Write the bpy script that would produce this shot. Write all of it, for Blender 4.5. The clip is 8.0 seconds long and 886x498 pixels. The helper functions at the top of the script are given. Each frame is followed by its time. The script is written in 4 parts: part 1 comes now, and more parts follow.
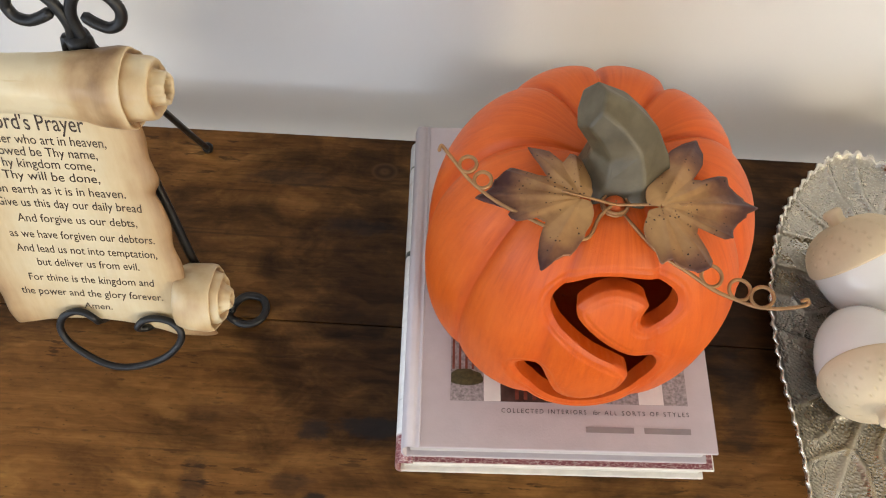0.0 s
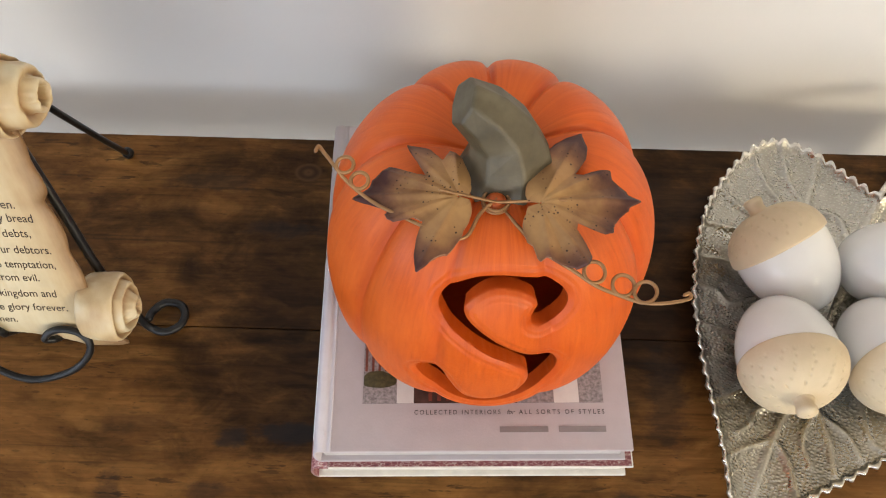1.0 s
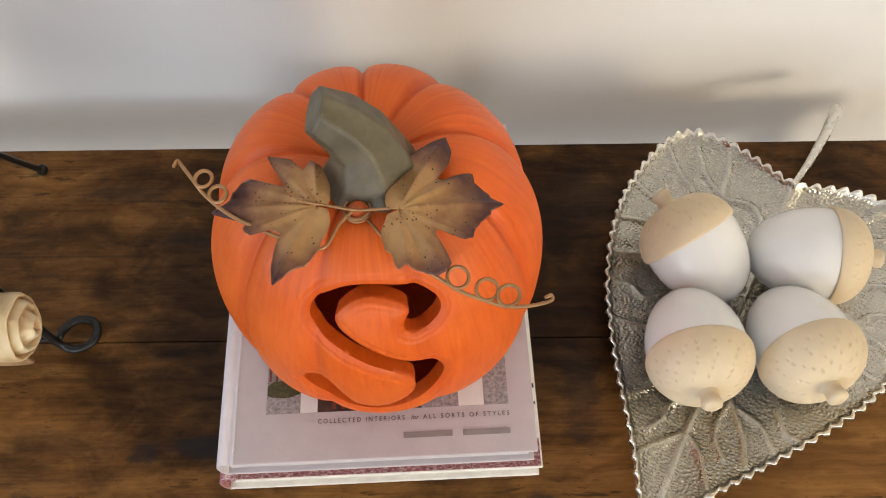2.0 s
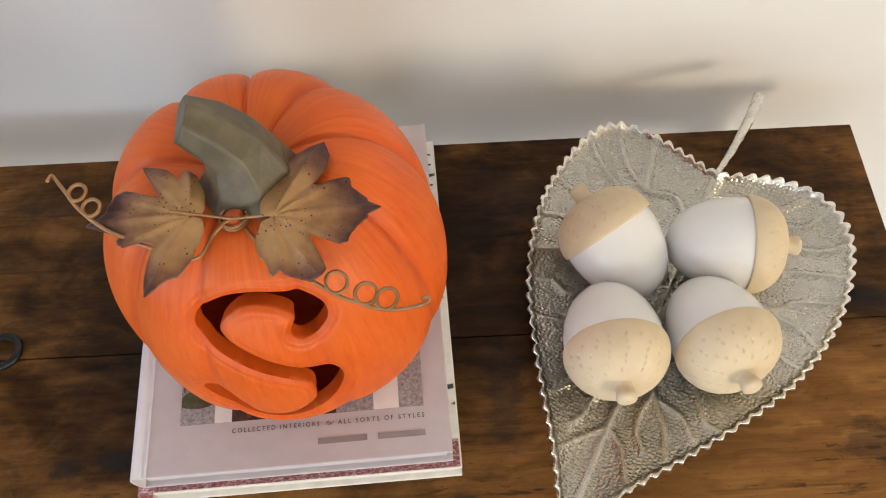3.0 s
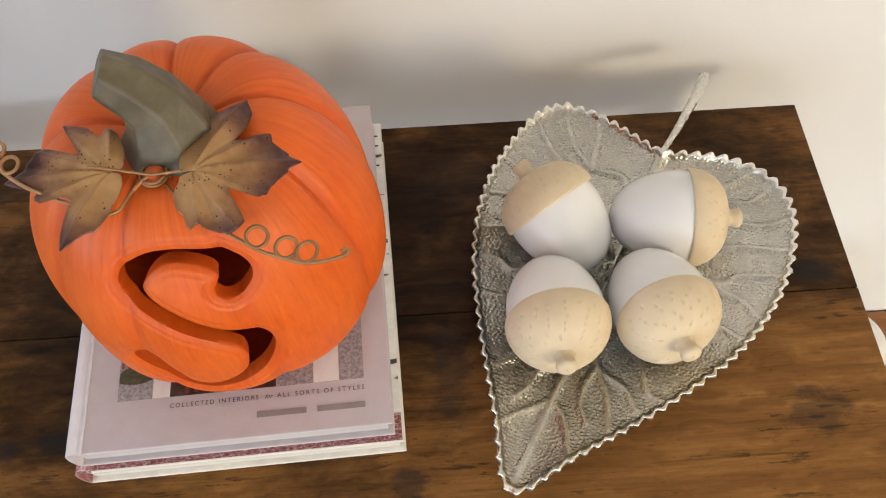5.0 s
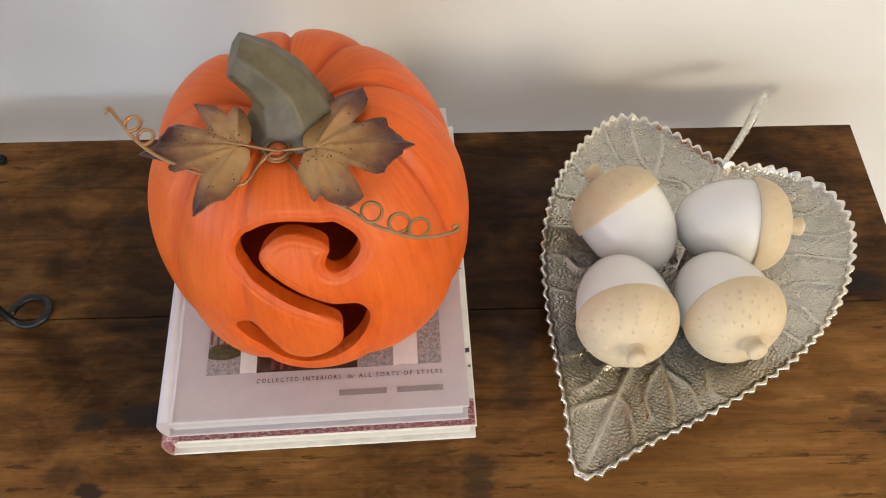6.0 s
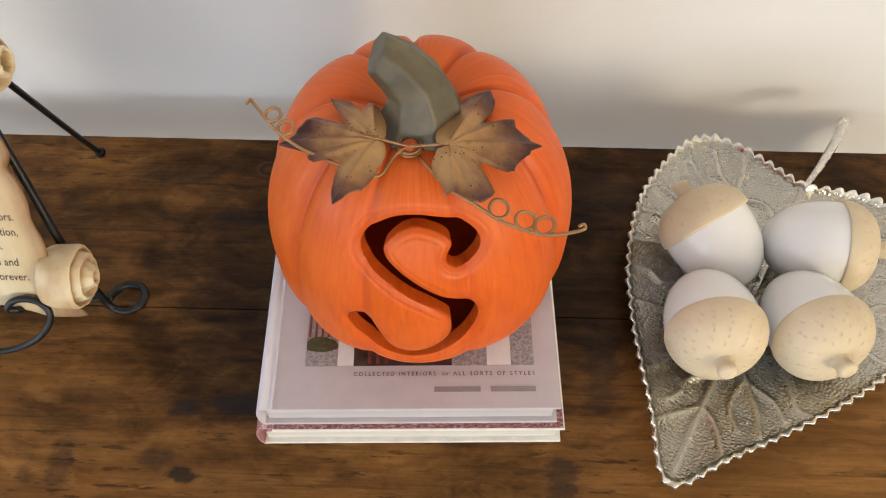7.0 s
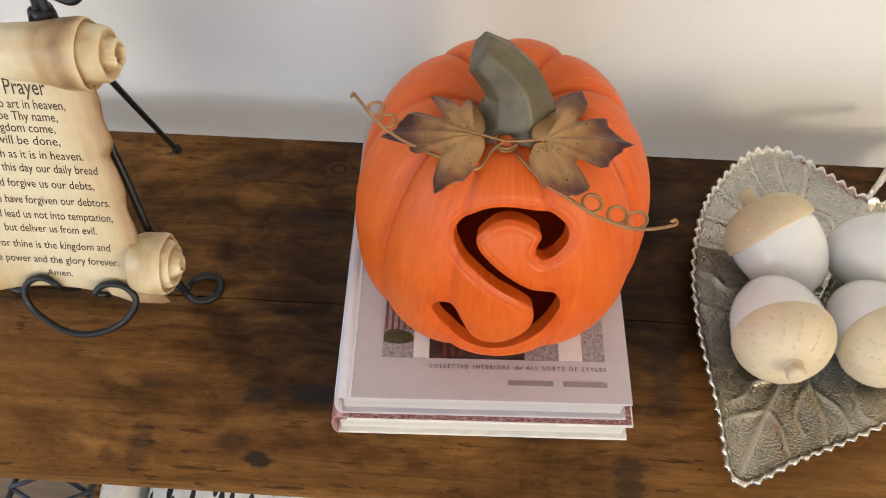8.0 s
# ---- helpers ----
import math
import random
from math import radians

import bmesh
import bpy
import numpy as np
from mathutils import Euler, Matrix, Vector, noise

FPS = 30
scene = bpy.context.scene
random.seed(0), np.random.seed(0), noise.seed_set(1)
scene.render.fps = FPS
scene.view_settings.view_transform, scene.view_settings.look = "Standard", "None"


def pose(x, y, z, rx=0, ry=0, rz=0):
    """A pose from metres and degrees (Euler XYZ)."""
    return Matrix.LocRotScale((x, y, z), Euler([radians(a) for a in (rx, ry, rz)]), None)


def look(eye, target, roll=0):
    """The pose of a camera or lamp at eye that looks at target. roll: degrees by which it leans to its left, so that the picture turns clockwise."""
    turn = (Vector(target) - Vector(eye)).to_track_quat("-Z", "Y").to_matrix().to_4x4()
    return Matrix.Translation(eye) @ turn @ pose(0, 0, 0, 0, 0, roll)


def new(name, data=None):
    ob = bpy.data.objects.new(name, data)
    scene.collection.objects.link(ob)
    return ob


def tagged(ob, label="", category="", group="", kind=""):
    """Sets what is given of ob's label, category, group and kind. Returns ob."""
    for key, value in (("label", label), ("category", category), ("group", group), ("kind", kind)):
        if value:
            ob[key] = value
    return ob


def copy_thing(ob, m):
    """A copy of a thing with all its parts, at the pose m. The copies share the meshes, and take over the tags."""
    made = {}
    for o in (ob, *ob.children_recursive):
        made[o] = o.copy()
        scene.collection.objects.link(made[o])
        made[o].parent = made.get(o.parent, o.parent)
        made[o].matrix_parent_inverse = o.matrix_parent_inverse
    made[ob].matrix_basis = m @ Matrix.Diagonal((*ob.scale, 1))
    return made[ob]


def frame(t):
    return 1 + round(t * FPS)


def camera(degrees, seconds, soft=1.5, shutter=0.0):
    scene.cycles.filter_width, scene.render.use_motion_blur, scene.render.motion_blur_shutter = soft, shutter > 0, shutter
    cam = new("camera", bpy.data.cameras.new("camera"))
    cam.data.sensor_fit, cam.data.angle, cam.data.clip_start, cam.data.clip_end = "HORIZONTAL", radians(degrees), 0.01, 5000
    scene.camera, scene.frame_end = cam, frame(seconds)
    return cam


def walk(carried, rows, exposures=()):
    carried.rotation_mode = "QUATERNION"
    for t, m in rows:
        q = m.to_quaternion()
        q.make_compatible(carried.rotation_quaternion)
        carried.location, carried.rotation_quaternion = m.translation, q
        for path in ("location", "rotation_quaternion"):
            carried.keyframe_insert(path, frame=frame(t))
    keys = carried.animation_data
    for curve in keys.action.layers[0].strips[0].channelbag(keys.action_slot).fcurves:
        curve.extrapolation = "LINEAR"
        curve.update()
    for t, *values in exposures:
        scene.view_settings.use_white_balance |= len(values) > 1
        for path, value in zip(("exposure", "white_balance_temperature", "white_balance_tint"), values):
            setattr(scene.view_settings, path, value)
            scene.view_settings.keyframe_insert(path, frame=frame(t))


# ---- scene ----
cam = camera(58.7, 8.0, soft=1.1)
PATH = [
    (0, (0.357, 0.333, 1.386), (0.319, 1.257, -0.387), 1.2),
    (0.5, (0.385, 0.337, 1.384), (0.354, 1.256, -0.391), 0.8),
    (1, (0.414, 0.342, 1.38), (0.395, 1.258, -0.398), 0.6),
    (1.5, (0.448, 0.348, 1.38), (0.433, 1.256, -0.403), -0.3),
    (3, (0.538, 0.351, 1.377), (0.541, 1.256, -0.407), -2.7),
    (3.5, (0.562, 0.346, 1.376), (0.578, 1.252, -0.407), -2.7),
    (4, (0.574, 0.344, 1.36), (0.601, 1.259, -0.419), -2.6),
    (4.2, (0.5745, 0.343, 1.36), (0.608, 1.257, -0.419), -2.2),
    (5.5, (0.551, 0.301, 1.366), (0.581, 1.284, -0.375), -1.1),
    (6, (0.52, 0.288, 1.372), (0.532, 1.299, -0.354), -0.7),
    (6.5, (0.494, 0.279, 1.373), (0.488, 1.318, -0.336), -0.1),
    (7, (0.463, 0.267, 1.377), (0.43, 1.331, -0.317), -0.1),
    (7.5, (0.439, 0.252, 1.379), (0.382, 1.338, -0.3), -0.1),
    (8, (0.421, 0.242, 1.383), (0.342, 1.344, -0.284), -0.4),
]
walk(cam, [(t, look(eye, target, roll)) for t, eye, target, roll in PATH])

# ---------------------------------------------------------------- light
T = 0.8            # height of the table top
WALL_Y = 0.808     # face of the wall behind the table
X0, X1, Y0, H = -3.2, 4.8, -3.2, 2.6   # the rest of the room

world = bpy.data.worlds.new("sky")
scene.world = world
world.use_nodes = True
wn = world.node_tree.nodes
sky = wn.new("ShaderNodeTexSky")
sky.sky_type, sky.sun_disc = "NISHITA", False
sky.sun_elevation, sky.sun_rotation = radians(35), radians(140)
world.node_tree.links.new(sky.outputs[0], wn["Background"].inputs[0])
wn["Background"].inputs[1].default_value = 0.10


def opening_lamp(name, eye, target, width, height, watts, colour):
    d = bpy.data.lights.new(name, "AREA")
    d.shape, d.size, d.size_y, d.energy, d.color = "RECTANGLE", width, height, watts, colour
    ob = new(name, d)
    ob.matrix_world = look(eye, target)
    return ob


WARM_OPENING = (3.3, 4.5, 1.15, 2.30)     # unseen opening added for the warm light the shadows show: x0, x1, z0, z1
COOL_OPENING = (-2.7, 1.5, 0.60, 2.35)    # unseen wide opening added beside it for soft cool fill


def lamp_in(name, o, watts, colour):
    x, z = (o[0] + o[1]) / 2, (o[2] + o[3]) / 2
    return opening_lamp(name, (x, Y0 - 0.03, z), (x, Y0 + 1, z), o[1] - o[0], o[3] - o[2], watts, colour)


SIDE_OPENING = (-2.3, -0.2, 0.9, 2.2)     # unseen opening added in the left wall for cool fill: y0, y1, z0, z1
# area lamps added in the openings: a warm key and two cool fills
lamp_in("warm_key_light", WARM_OPENING, 150, (1.0, 0.875, 0.635))
lamp_in("cool_fill_light", COOL_OPENING, 80, (0.81, 0.875, 0.98))
opening_lamp("side_fill_light", (X0 - 0.03, (SIDE_OPENING[0] + SIDE_OPENING[1]) / 2, (SIDE_OPENING[2] + SIDE_OPENING[3]) / 2), (X0 + 1, (SIDE_OPENING[0] + SIDE_OPENING[1]) / 2, (SIDE_OPENING[2] + SIDE_OPENING[3]) / 2),
            SIDE_OPENING[1] - SIDE_OPENING[0], SIDE_OPENING[3] - SIDE_OPENING[2], 54, (0.72, 0.83, 1.0))
scene.view_settings.exposure = 0.0

# ---------------------------------------------------------------- small tools


def mesh_ob(name, verts, faces, material, parent=None, label="", smooth=True):
    me = bpy.data.meshes.new(name)
    me.from_pydata([tuple(v) for v in verts], [], faces)
    me.update()
    if material:
        me.materials.append(material)
    me.polygons.foreach_set("use_smooth", [smooth] * len(me.polygons))
    ob = new(name, me)
    if parent:
        ob.parent = parent
    if label:
        ob["label"] = label
    return ob


def part(name, bm, material, parent=None, label="", smooth=False):
    me = bpy.data.meshes.new(name)
    bmesh.ops.recalc_face_normals(bm, faces=bm.faces[:])
    bm.to_mesh(me)
    bm.free()
    me.materials.append(material)
    me.polygons.foreach_set("use_smooth", [smooth] * len(me.polygons))
    ob = new(name, me)
    if parent:
        ob.parent = parent
    if label:
        ob["label"] = label
    return ob


def empty(name, m=None):
    ob = new(name)
    ob.empty_display_size = 0.05
    if m is not None:
        ob.matrix_world = m
    return ob


def box(x0, x1, y0, y1, z0, z1, bevel=0.0, seg=2, bm=None):
    bm = bm or bmesh.new()
    made = bmesh.ops.create_cube(bm, size=1)["verts"]
    for v in made:
        v.co = Vector(((x0 + x1) / 2 + v.co.x * (x1 - x0), (y0 + y1) / 2 + v.co.y * (y1 - y0), (z0 + z1) / 2 + v.co.z * (z1 - z0)))
    if bevel:
        edges = list({e for v in made for e in v.link_edges})
        bmesh.ops.bevel(bm, geom=edges, offset=bevel, segments=seg, affect="EDGES", profile=0.6)
    return bm


def spline(points, n=10):
    """Catmull-Rom through the points."""
    pts = [Vector(p) for p in points]
    pts = [pts[0] * 2 - pts[1]] + pts + [pts[-1] * 2 - pts[-2]]
    out = []
    for i in range(1, len(pts) - 2):
        a, b, c, d = pts[i - 1:i + 3]
        for k in range(n):
            t = k / n
            out.append(0.5 * ((2 * b) + (c - a) * t + (2 * a - 5 * b + 4 * c - d) * t * t + (3 * b - a - 3 * c + d) * t ** 3))
    out.append(pts[-2])
    return out


def tube(points, radius, sides=10, round_ends=True):
    """Verts and faces of a round wire along the points; radius a number or one for each point."""
    pts = [Vector(p) for p in points]
    n = len(pts)
    rad = radius if isinstance(radius, (list, tuple)) else [radius] * n
    tang = [(pts[min(i + 1, n - 1)] - pts[max(i - 1, 0)]).normalized() for i in range(n)]
    side = tang[0].orthogonal().normalized()
    rings = []
    for i in range(n):
        side = (side - tang[i] * side.dot(tang[i])).normalized()
        rings.append((pts[i], side.copy(), tang[i].cross(side), rad[i]))
    if round_ends:
        c, s, u, r = rings[0]
        rings.insert(0, (c - tang[0] * r * 0.7, s, u, r * 0.6))
        c, s, u, r = rings[-1]
        rings.append((c + tang[-1] * r * 0.7, s, u, r * 0.6))
    verts, faces = [], []
    for c, s, u, r in rings:
        for k in range(sides):
            a = 2 * math.pi * k / sides
            verts.append(c + (s * math.cos(a) + u * math.sin(a)) * r)
    for i in range(len(rings) - 1):
        for k in range(sides):
            j = (k + 1) % sides
            faces.append((i * sides + k, i * sides + j, (i + 1) * sides + j, (i + 1) * sides + k))
    faces.append(tuple(reversed(range(sides))))
    faces.append(tuple((len(rings) - 1) * sides + k for k in range(sides)))
    return verts, faces


def grid_faces(rows, cols, wrap=False):
    out = []
    for i in range(rows - 1):
        for k in range(cols if wrap else cols - 1):
            j = (k + 1) % cols
            out.append((i * cols + k, i * cols + j, (i + 1) * cols + j, (i + 1) * cols + k))
    return out


def revolve(profile, sides=48):
    """Verts and faces of a shape turned round z; profile rows (radius, z) from top to bottom."""
    verts = [(r * math.cos(2 * math.pi * k / sides), r * math.sin(2 * math.pi * k / sides), z) for r, z in profile for k in range(sides)]
    return verts, grid_faces(len(profile), sides, True)


def text_mesh(body, size, align="LEFT", spacing=1.0, shear=0.0, thick=0.0, thin=0.0):
    cu = bpy.data.curves.new("lettering", "FONT")
    cu.body, cu.size, cu.align_x, cu.space_character, cu.shear, cu.extrude = body, size, align, spacing, shear, thick
    cu.resolution_u = 3
    cu.offset = thin * size
    tmp = bpy.data.objects.new("lettering", cu)
    scene.collection.objects.link(tmp)
    me = bpy.data.meshes.new_from_object(tmp.evaluated_get(bpy.context.evaluated_depsgraph_get()))
    bpy.data.objects.remove(tmp)
    bpy.data.curves.remove(cu)
    return me


def lettering(body, size, material, m, parent, align="LEFT", spacing=1.0, shear=0.0, thin=0.0, name="lettering"):
    me = text_mesh(body, size, align, spacing, shear, 0.0, thin)
    me.materials.clear()
    me.materials.append(material)
    ob = new(name, me)
    ob.parent = parent
    ob.matrix_local = m
    return ob


# ---------------------------------------------------------------- materials


class Nodes:
    """A principled material and short ways to add nodes to it."""

    def __init__(self, name, rough=0.5, metal=0.0, coat=0.0, spec=0.5):
        self.mat = bpy.data.materials.new(name)
        self.mat.use_nodes = True
        self.t = self.mat.node_tree
        self.b = self.t.nodes["Principled BSDF"]
        self.b.inputs["Roughness"].default_value = rough
        self.b.inputs["Metallic"].default_value = metal
        self.b.inputs["Coat Weight"].default_value = coat
        self.b.inputs["Specular IOR Level"].default_value = spec
        self.pos = self.t.nodes.new("ShaderNodeNewGeometry").outputs["Position"]
        self.obj = self.t.nodes.new("ShaderNodeTexCoord").outputs["Object"]

    def put(self, socket, value):
        if isinstance(value, bpy.types.NodeSocket):
            self.t.links.new(value, socket)
        else:
            socket.default_value = value

    def map(self, vec, scale=(1, 1, 1), loc=(0, 0, 0), rot=(0, 0, 0)):
        n = self.t.nodes.new("ShaderNodeMapping")
        self.put(n.inputs[0], vec)
        n.inputs["Scale"].default_value, n.inputs["Location"].default_value, n.inputs["Rotation"].default_value = scale, loc, rot
        return n.outputs[0]

    def noise(self, vec, scale, detail=4, rough=0.55, distortion=0.0):
        n = self.t.nodes.new("ShaderNodeTexNoise")
        self.put(n.inputs["Vector"], vec)
        n.inputs["Scale"].default_value, n.inputs["Detail"].default_value = scale, detail
        n.inputs["Roughness"].default_value, n.inputs["Distortion"].default_value = rough, distortion
        return n.outputs[0]

    def voronoi(self, vec, scale, feature="F1", random=1.0, flat=False):
        n = self.t.nodes.new("ShaderNodeTexVoronoi")
        n.feature = feature
        n.voronoi_dimensions = "2D" if flat else "3D"
        self.put(n.inputs["Vector"], vec)
        n.inputs["Scale"].default_value = scale
        n.inputs["Randomness"].default_value = random
        return n.outputs["Distance"]

    def ramp(self, fac, stops, smooth=False):
        n = self.t.nodes.new("ShaderNodeValToRGB")
        self.put(n.inputs[0], fac)
        el = n.color_ramp.elements
        while len(el) < len(stops):
            el.new(0.5)
        for e, (p, c) in zip(el, stops):
            e.position, e.color = p, (c, c, c, 1) if isinstance(c, (int, float)) else (*c, 1)
        if smooth:
            n.color_ramp.interpolation = "EASE"
        return n.outputs[0]

    def mix(self, fac, a, b, how="MIX"):
        n = self.t.nodes.new("ShaderNodeMix")
        n.data_type, n.blend_type = "RGBA", how
        self.put(n.inputs["Factor"], fac)
        self.put(n.inputs["A"], a if isinstance(a, bpy.types.NodeSocket) else (*a, 1))
        self.put(n.inputs["B"], b if isinstance(b, bpy.types.NodeSocket) else (*b, 1))
        return n.outputs["Result"]

    def math(self, op, a, b=0.0, clamp=False):
        n = self.t.nodes.new("ShaderNodeMath")
        n.operation, n.use_clamp = op, clamp
        self.put(n.inputs[0], a)
        self.put(n.inputs[1], b)
        return n.outputs[0]

    def axis(self, vec, i):
        n = self.t.nodes.new("ShaderNodeSeparateXYZ")
        self.put(n.inputs[0], vec)
        return n.outputs[i]

    def length(self, vec):
        n = self.t.nodes.new("ShaderNodeVectorMath")
        n.operation = "LENGTH"
        self.put(n.inputs[0], vec)
        return n.outputs["Value"]

    def bump(self, height, distance, strength=1.0, normal=None):
        n = self.t.nodes.new("ShaderNodeBump")
        self.put(n.inputs["Height"], height)
        n.inputs["Distance"].default_value, n.inputs["Strength"].default_value = distance, strength
        if normal is not None:
            self.put(n.inputs["Normal"], normal)
        return n.outputs[0]

    def attr(self, name):
        n = self.t.nodes.new("ShaderNodeAttribute")
        n.attribute_name = name
        return n.outputs["Fac"]

    def done(self, colour, rough=None, normal=None):
        self.put(self.b.inputs["Base Color"], colour if isinstance(colour, bpy.types.NodeSocket) else (*colour, 1))
        if rough is not None:
            self.put(self.b.inputs["Roughness"], rough)
        if normal is not None:
            self.put(self.b.inputs["Normal"], normal)
        return self.mat


def plain(name, colour, rough=0.5, metal=0.0, vary=0.12, scale=60, bump=0.0002, coat=0.0):
    """One colour with slight unevenness and fine relief."""
    n = Nodes(name, rough, metal, coat)
    v = n.noise(n.obj, scale, 5)
    dark = tuple(c * (1 - vary) for c in colour)
    light = tuple(min(1, c * (1 + vary)) for c in colour)
    return n.done(n.ramp(v, [(0.3, dark), (0.7, light)]), n.ramp(v, [(0.2, max(0.02, rough - 0.08)), (0.8, min(1, rough + 0.08))]),
                  n.bump(n.noise(n.obj, scale * 8, 4), bump, 0.6))


def wall_paint():
    n = Nodes("wall_paint", 0.75)
    a = n.noise(n.pos, 2.2, 3)
    b = n.noise(n.pos, 220, 3)
    return n.done(n.ramp(a, [(0.3, (0.70, 0.685, 0.665)), (0.7, (0.74, 0.725, 0.705))]), None, n.bump(b, 0.0004, 0.35))


def rustic_wood(smudges=()):
    """Dark brown rustic boards with orange-brown patches, grain, knots and black smudges."""
    n = Nodes("rustic_wood", 0.45, spec=0.11)
    warp = n.noise(n.map(n.pos, (5, 11, 11)), 1.6, 4)
    warped = n.t.nodes.new("ShaderNodeVectorMath")
    warped.operation = "MULTIPLY_ADD"
    n.put(warped.inputs[0], warp)
    warped.inputs[1].default_value = (0.5, 3.0, 3.0)
    n.put(warped.inputs[2], n.map(n.pos, (3.0, 40, 40)))
    grain = n.noise(warped.outputs[0], 1.9, 8, 0.58)
    fine = n.noise(n.map(n.pos, (16, 480, 480)), 1.0, 5, 0.6)
    lines = n.noise(n.map(n.pos, (5, 210, 210), (0.7, 0, 0)), 1.0, 3, 0.5)
    patch = n.noise(n.map(n.pos, (3.6, 9.0, 9.0), (3.1, 0.6, 0)), 1.5, 6, 0.62, 0.7)
    blotch = n.noise(n.map(n.pos, (16, 24, 24), (1.3, 0.2, 0)), 1.4, 6, 0.65, 0.6)
    # the boards' own tone: worn golden front, dark middle, half-worn back
    across = n.math("MULTIPLY_ADD", n.axis(n.pos, 1), 1 / 0.34)
    across.node.inputs[2].default_value = -0.407 / 0.34
    tone = n.ramp(across, [(0.0, 0.56), (0.22, 0.50), (0.34, 0.29), (0.46, 0.08), (0.72, 0.04), (0.84, 0.26), (0.93, 0.30), (1.0, 0.20)], True)
    # golden right front; its lift also stands for the warm light there
    front = n.math("MULTIPLY", n.ramp(n.axis(n.pos, 0), [(0.50, 0.0), (0.74, 1.0)], True), n.ramp(across, [(0.28, 0.88), (0.55, 0.08)], True))
    back = n.math("MULTIPLY", n.ramp(n.axis(n.pos, 0), [(0.15, 0.36), (0.42, 0.10), (0.60, 0.0), (0.88, 0.17)], True), n.ramp(across, [(0.40, 0.35), (0.75, 1.0)], True))
    # left end lightened, with the sheen there put into the colour
    end = n.math("MULTIPLY", n.ramp(n.axis(n.pos, 0), [(0.02, 0.34), (0.26, 0.0)], True), n.ramp(across, [(0.30, 1.0), (0.70, 0.25)], True))
    tone = n.math("ADD", n.math("ADD", n.math("ADD", tone, front), back), end)
    worn_lit = n.math("ADD", tone, n.math("ADD", n.math("MULTIPLY", n.math("SUBTRACT", patch, 0.5), 1.7), n.math("MULTIPLY", n.math("SUBTRACT", blotch, 0.5), 0.9)))
    base = n.ramp(grain, [(0.32, (0.012, 0.0052, 0.0020)), (0.50, (0.027, 0.0112, 0.0036)), (0.66, (0.047, 0.0195, 0.0058)), (0.80, (0.072, 0.032, 0.010))])
    warm = n.ramp(grain, [(0.24, (0.128, 0.054, 0.014)), (0.48, (0.206, 0.091, 0.024)), (0.68, (0.290, 0.140, 0.038)), (0.84, (0.380, 0.194, 0.057))])
    col = n.mix(n.ramp(worn_lit, [(0.10, 0.0), (1.1, 1.0)], True), base, warm)
    col = n.mix(0.36, col, n.ramp(fine, [(0.28, (0.40, 0.40, 0.40)), (0.68, (1.22, 1.22, 1.22))]), "MULTIPLY")
    speck = n.noise(n.map(n.pos, (160, 420, 100)), 1.0, 4, 0.7)
    col = n.mix(n.math("MULTIPLY", n.ramp(speck, [(0.30, 1.0), (0.38, 0.0)]), 0.6), col, (0.018, 0.010, 0.006))
    col = n.mix(n.math("MULTIPLY", n.ramp(lines, [(0.30, 1.0), (0.40, 0.0)]), 0.38), col, (0.014, 0.008, 0.005))
    # short dark worm marks
    ticks = n.voronoi(n.map(n.pos, (55, 190, 10)), 1.0)
    where = n.math("MULTIPLY", n.noise(n.map(n.pos, (5, 9, 5), (0.3, 1.7, 0)), 1.3, 3), n.ramp(worn_lit, [(0.3, 0.75), (0.7, 1.1)]))
    tick = n.math("MULTIPLY", n.ramp(ticks, [(0.13, 1.0), (0.22, 0.0)]), n.ramp(where, [(0.54, 0.0), (0.62, 1.0)]))
    col = n.mix(n.math("MULTIPLY", tick, 0.35), col, (0.012, 0.008, 0.006))
    # black chips and short cracks where the front is worn
    chips = n.noise(n.map(n.pos, (30, 170, 30), (0.9, 0.3, 0)), 1.0, 6, 0.62)
    spots = n.noise(n.map(n.pos, (9, 16, 9), (2.3, 0.4, 0)), 1.2, 2)
    chip = n.math("MULTIPLY", n.ramp(chips, [(0.575, 0.0), (0.61, 1.0)]), n.math("MULTIPLY", n.ramp(spots, [(0.44, 0.0), (0.54, 1.0)]), n.ramp(worn_lit, [(0.35, 0.0), (0.7, 1.0)])))
    col = n.mix(n.math("MULTIPLY", chip, 0.62), col, (0.014, 0.009, 0.006))
    # smoky black smudges
    edge = n.noise(n.map(n.pos, (45, 85, 45)), 1.0, 6, 0.65)
    total = None
    for x, y, rx, ry, amount in smudges:
        d = n.length(n.map(n.pos, (1 / rx, 1 / ry, 0), (-x / rx, -y / ry, 0)))
        d = n.math("ADD", d, n.math("MULTIPLY", n.math("SUBTRACT", edge, 0.5), 2.2))
        m = n.math("MULTIPLY", n.ramp(d, [(0.45, 1.0), (1.0, 0.0)], True), amount)
        total = m if total is None else n.math("MAXIMUM", total, m)
    if total is not None:
        col = n.mix(total, col, (0.016, 0.013, 0.013))
    # one round knot with rings
    k = n.length(n.map(n.pos, (1 / 0.013, 1 / 0.010, 0), (-0.2885 / 0.013, -0.712 / 0.010, 0)))
    ring = n.math("SINE", n.math("MULTIPLY", k, 9.0))
    ringc = n.ramp(n.math("MULTIPLY_ADD", ring, 0.5), [(0.0, (0.035, 0.017, 0.008)), (1.0, (0.085, 0.042, 0.017))])
    col = n.mix(n.ramp(k, [(0.8, 0.85), (1.15, 0.0)]), col, ringc)
    rough = n.ramp(grain, [(0.3, 0.50), (0.7, 0.36)])
    h = n.math("ADD", n.math("MULTIPLY", fine, 0.5), n.math("MULTIPLY", grain, 0.6))
    return n.done(col, rough, n.bump(h, 0.0006, 0.5))


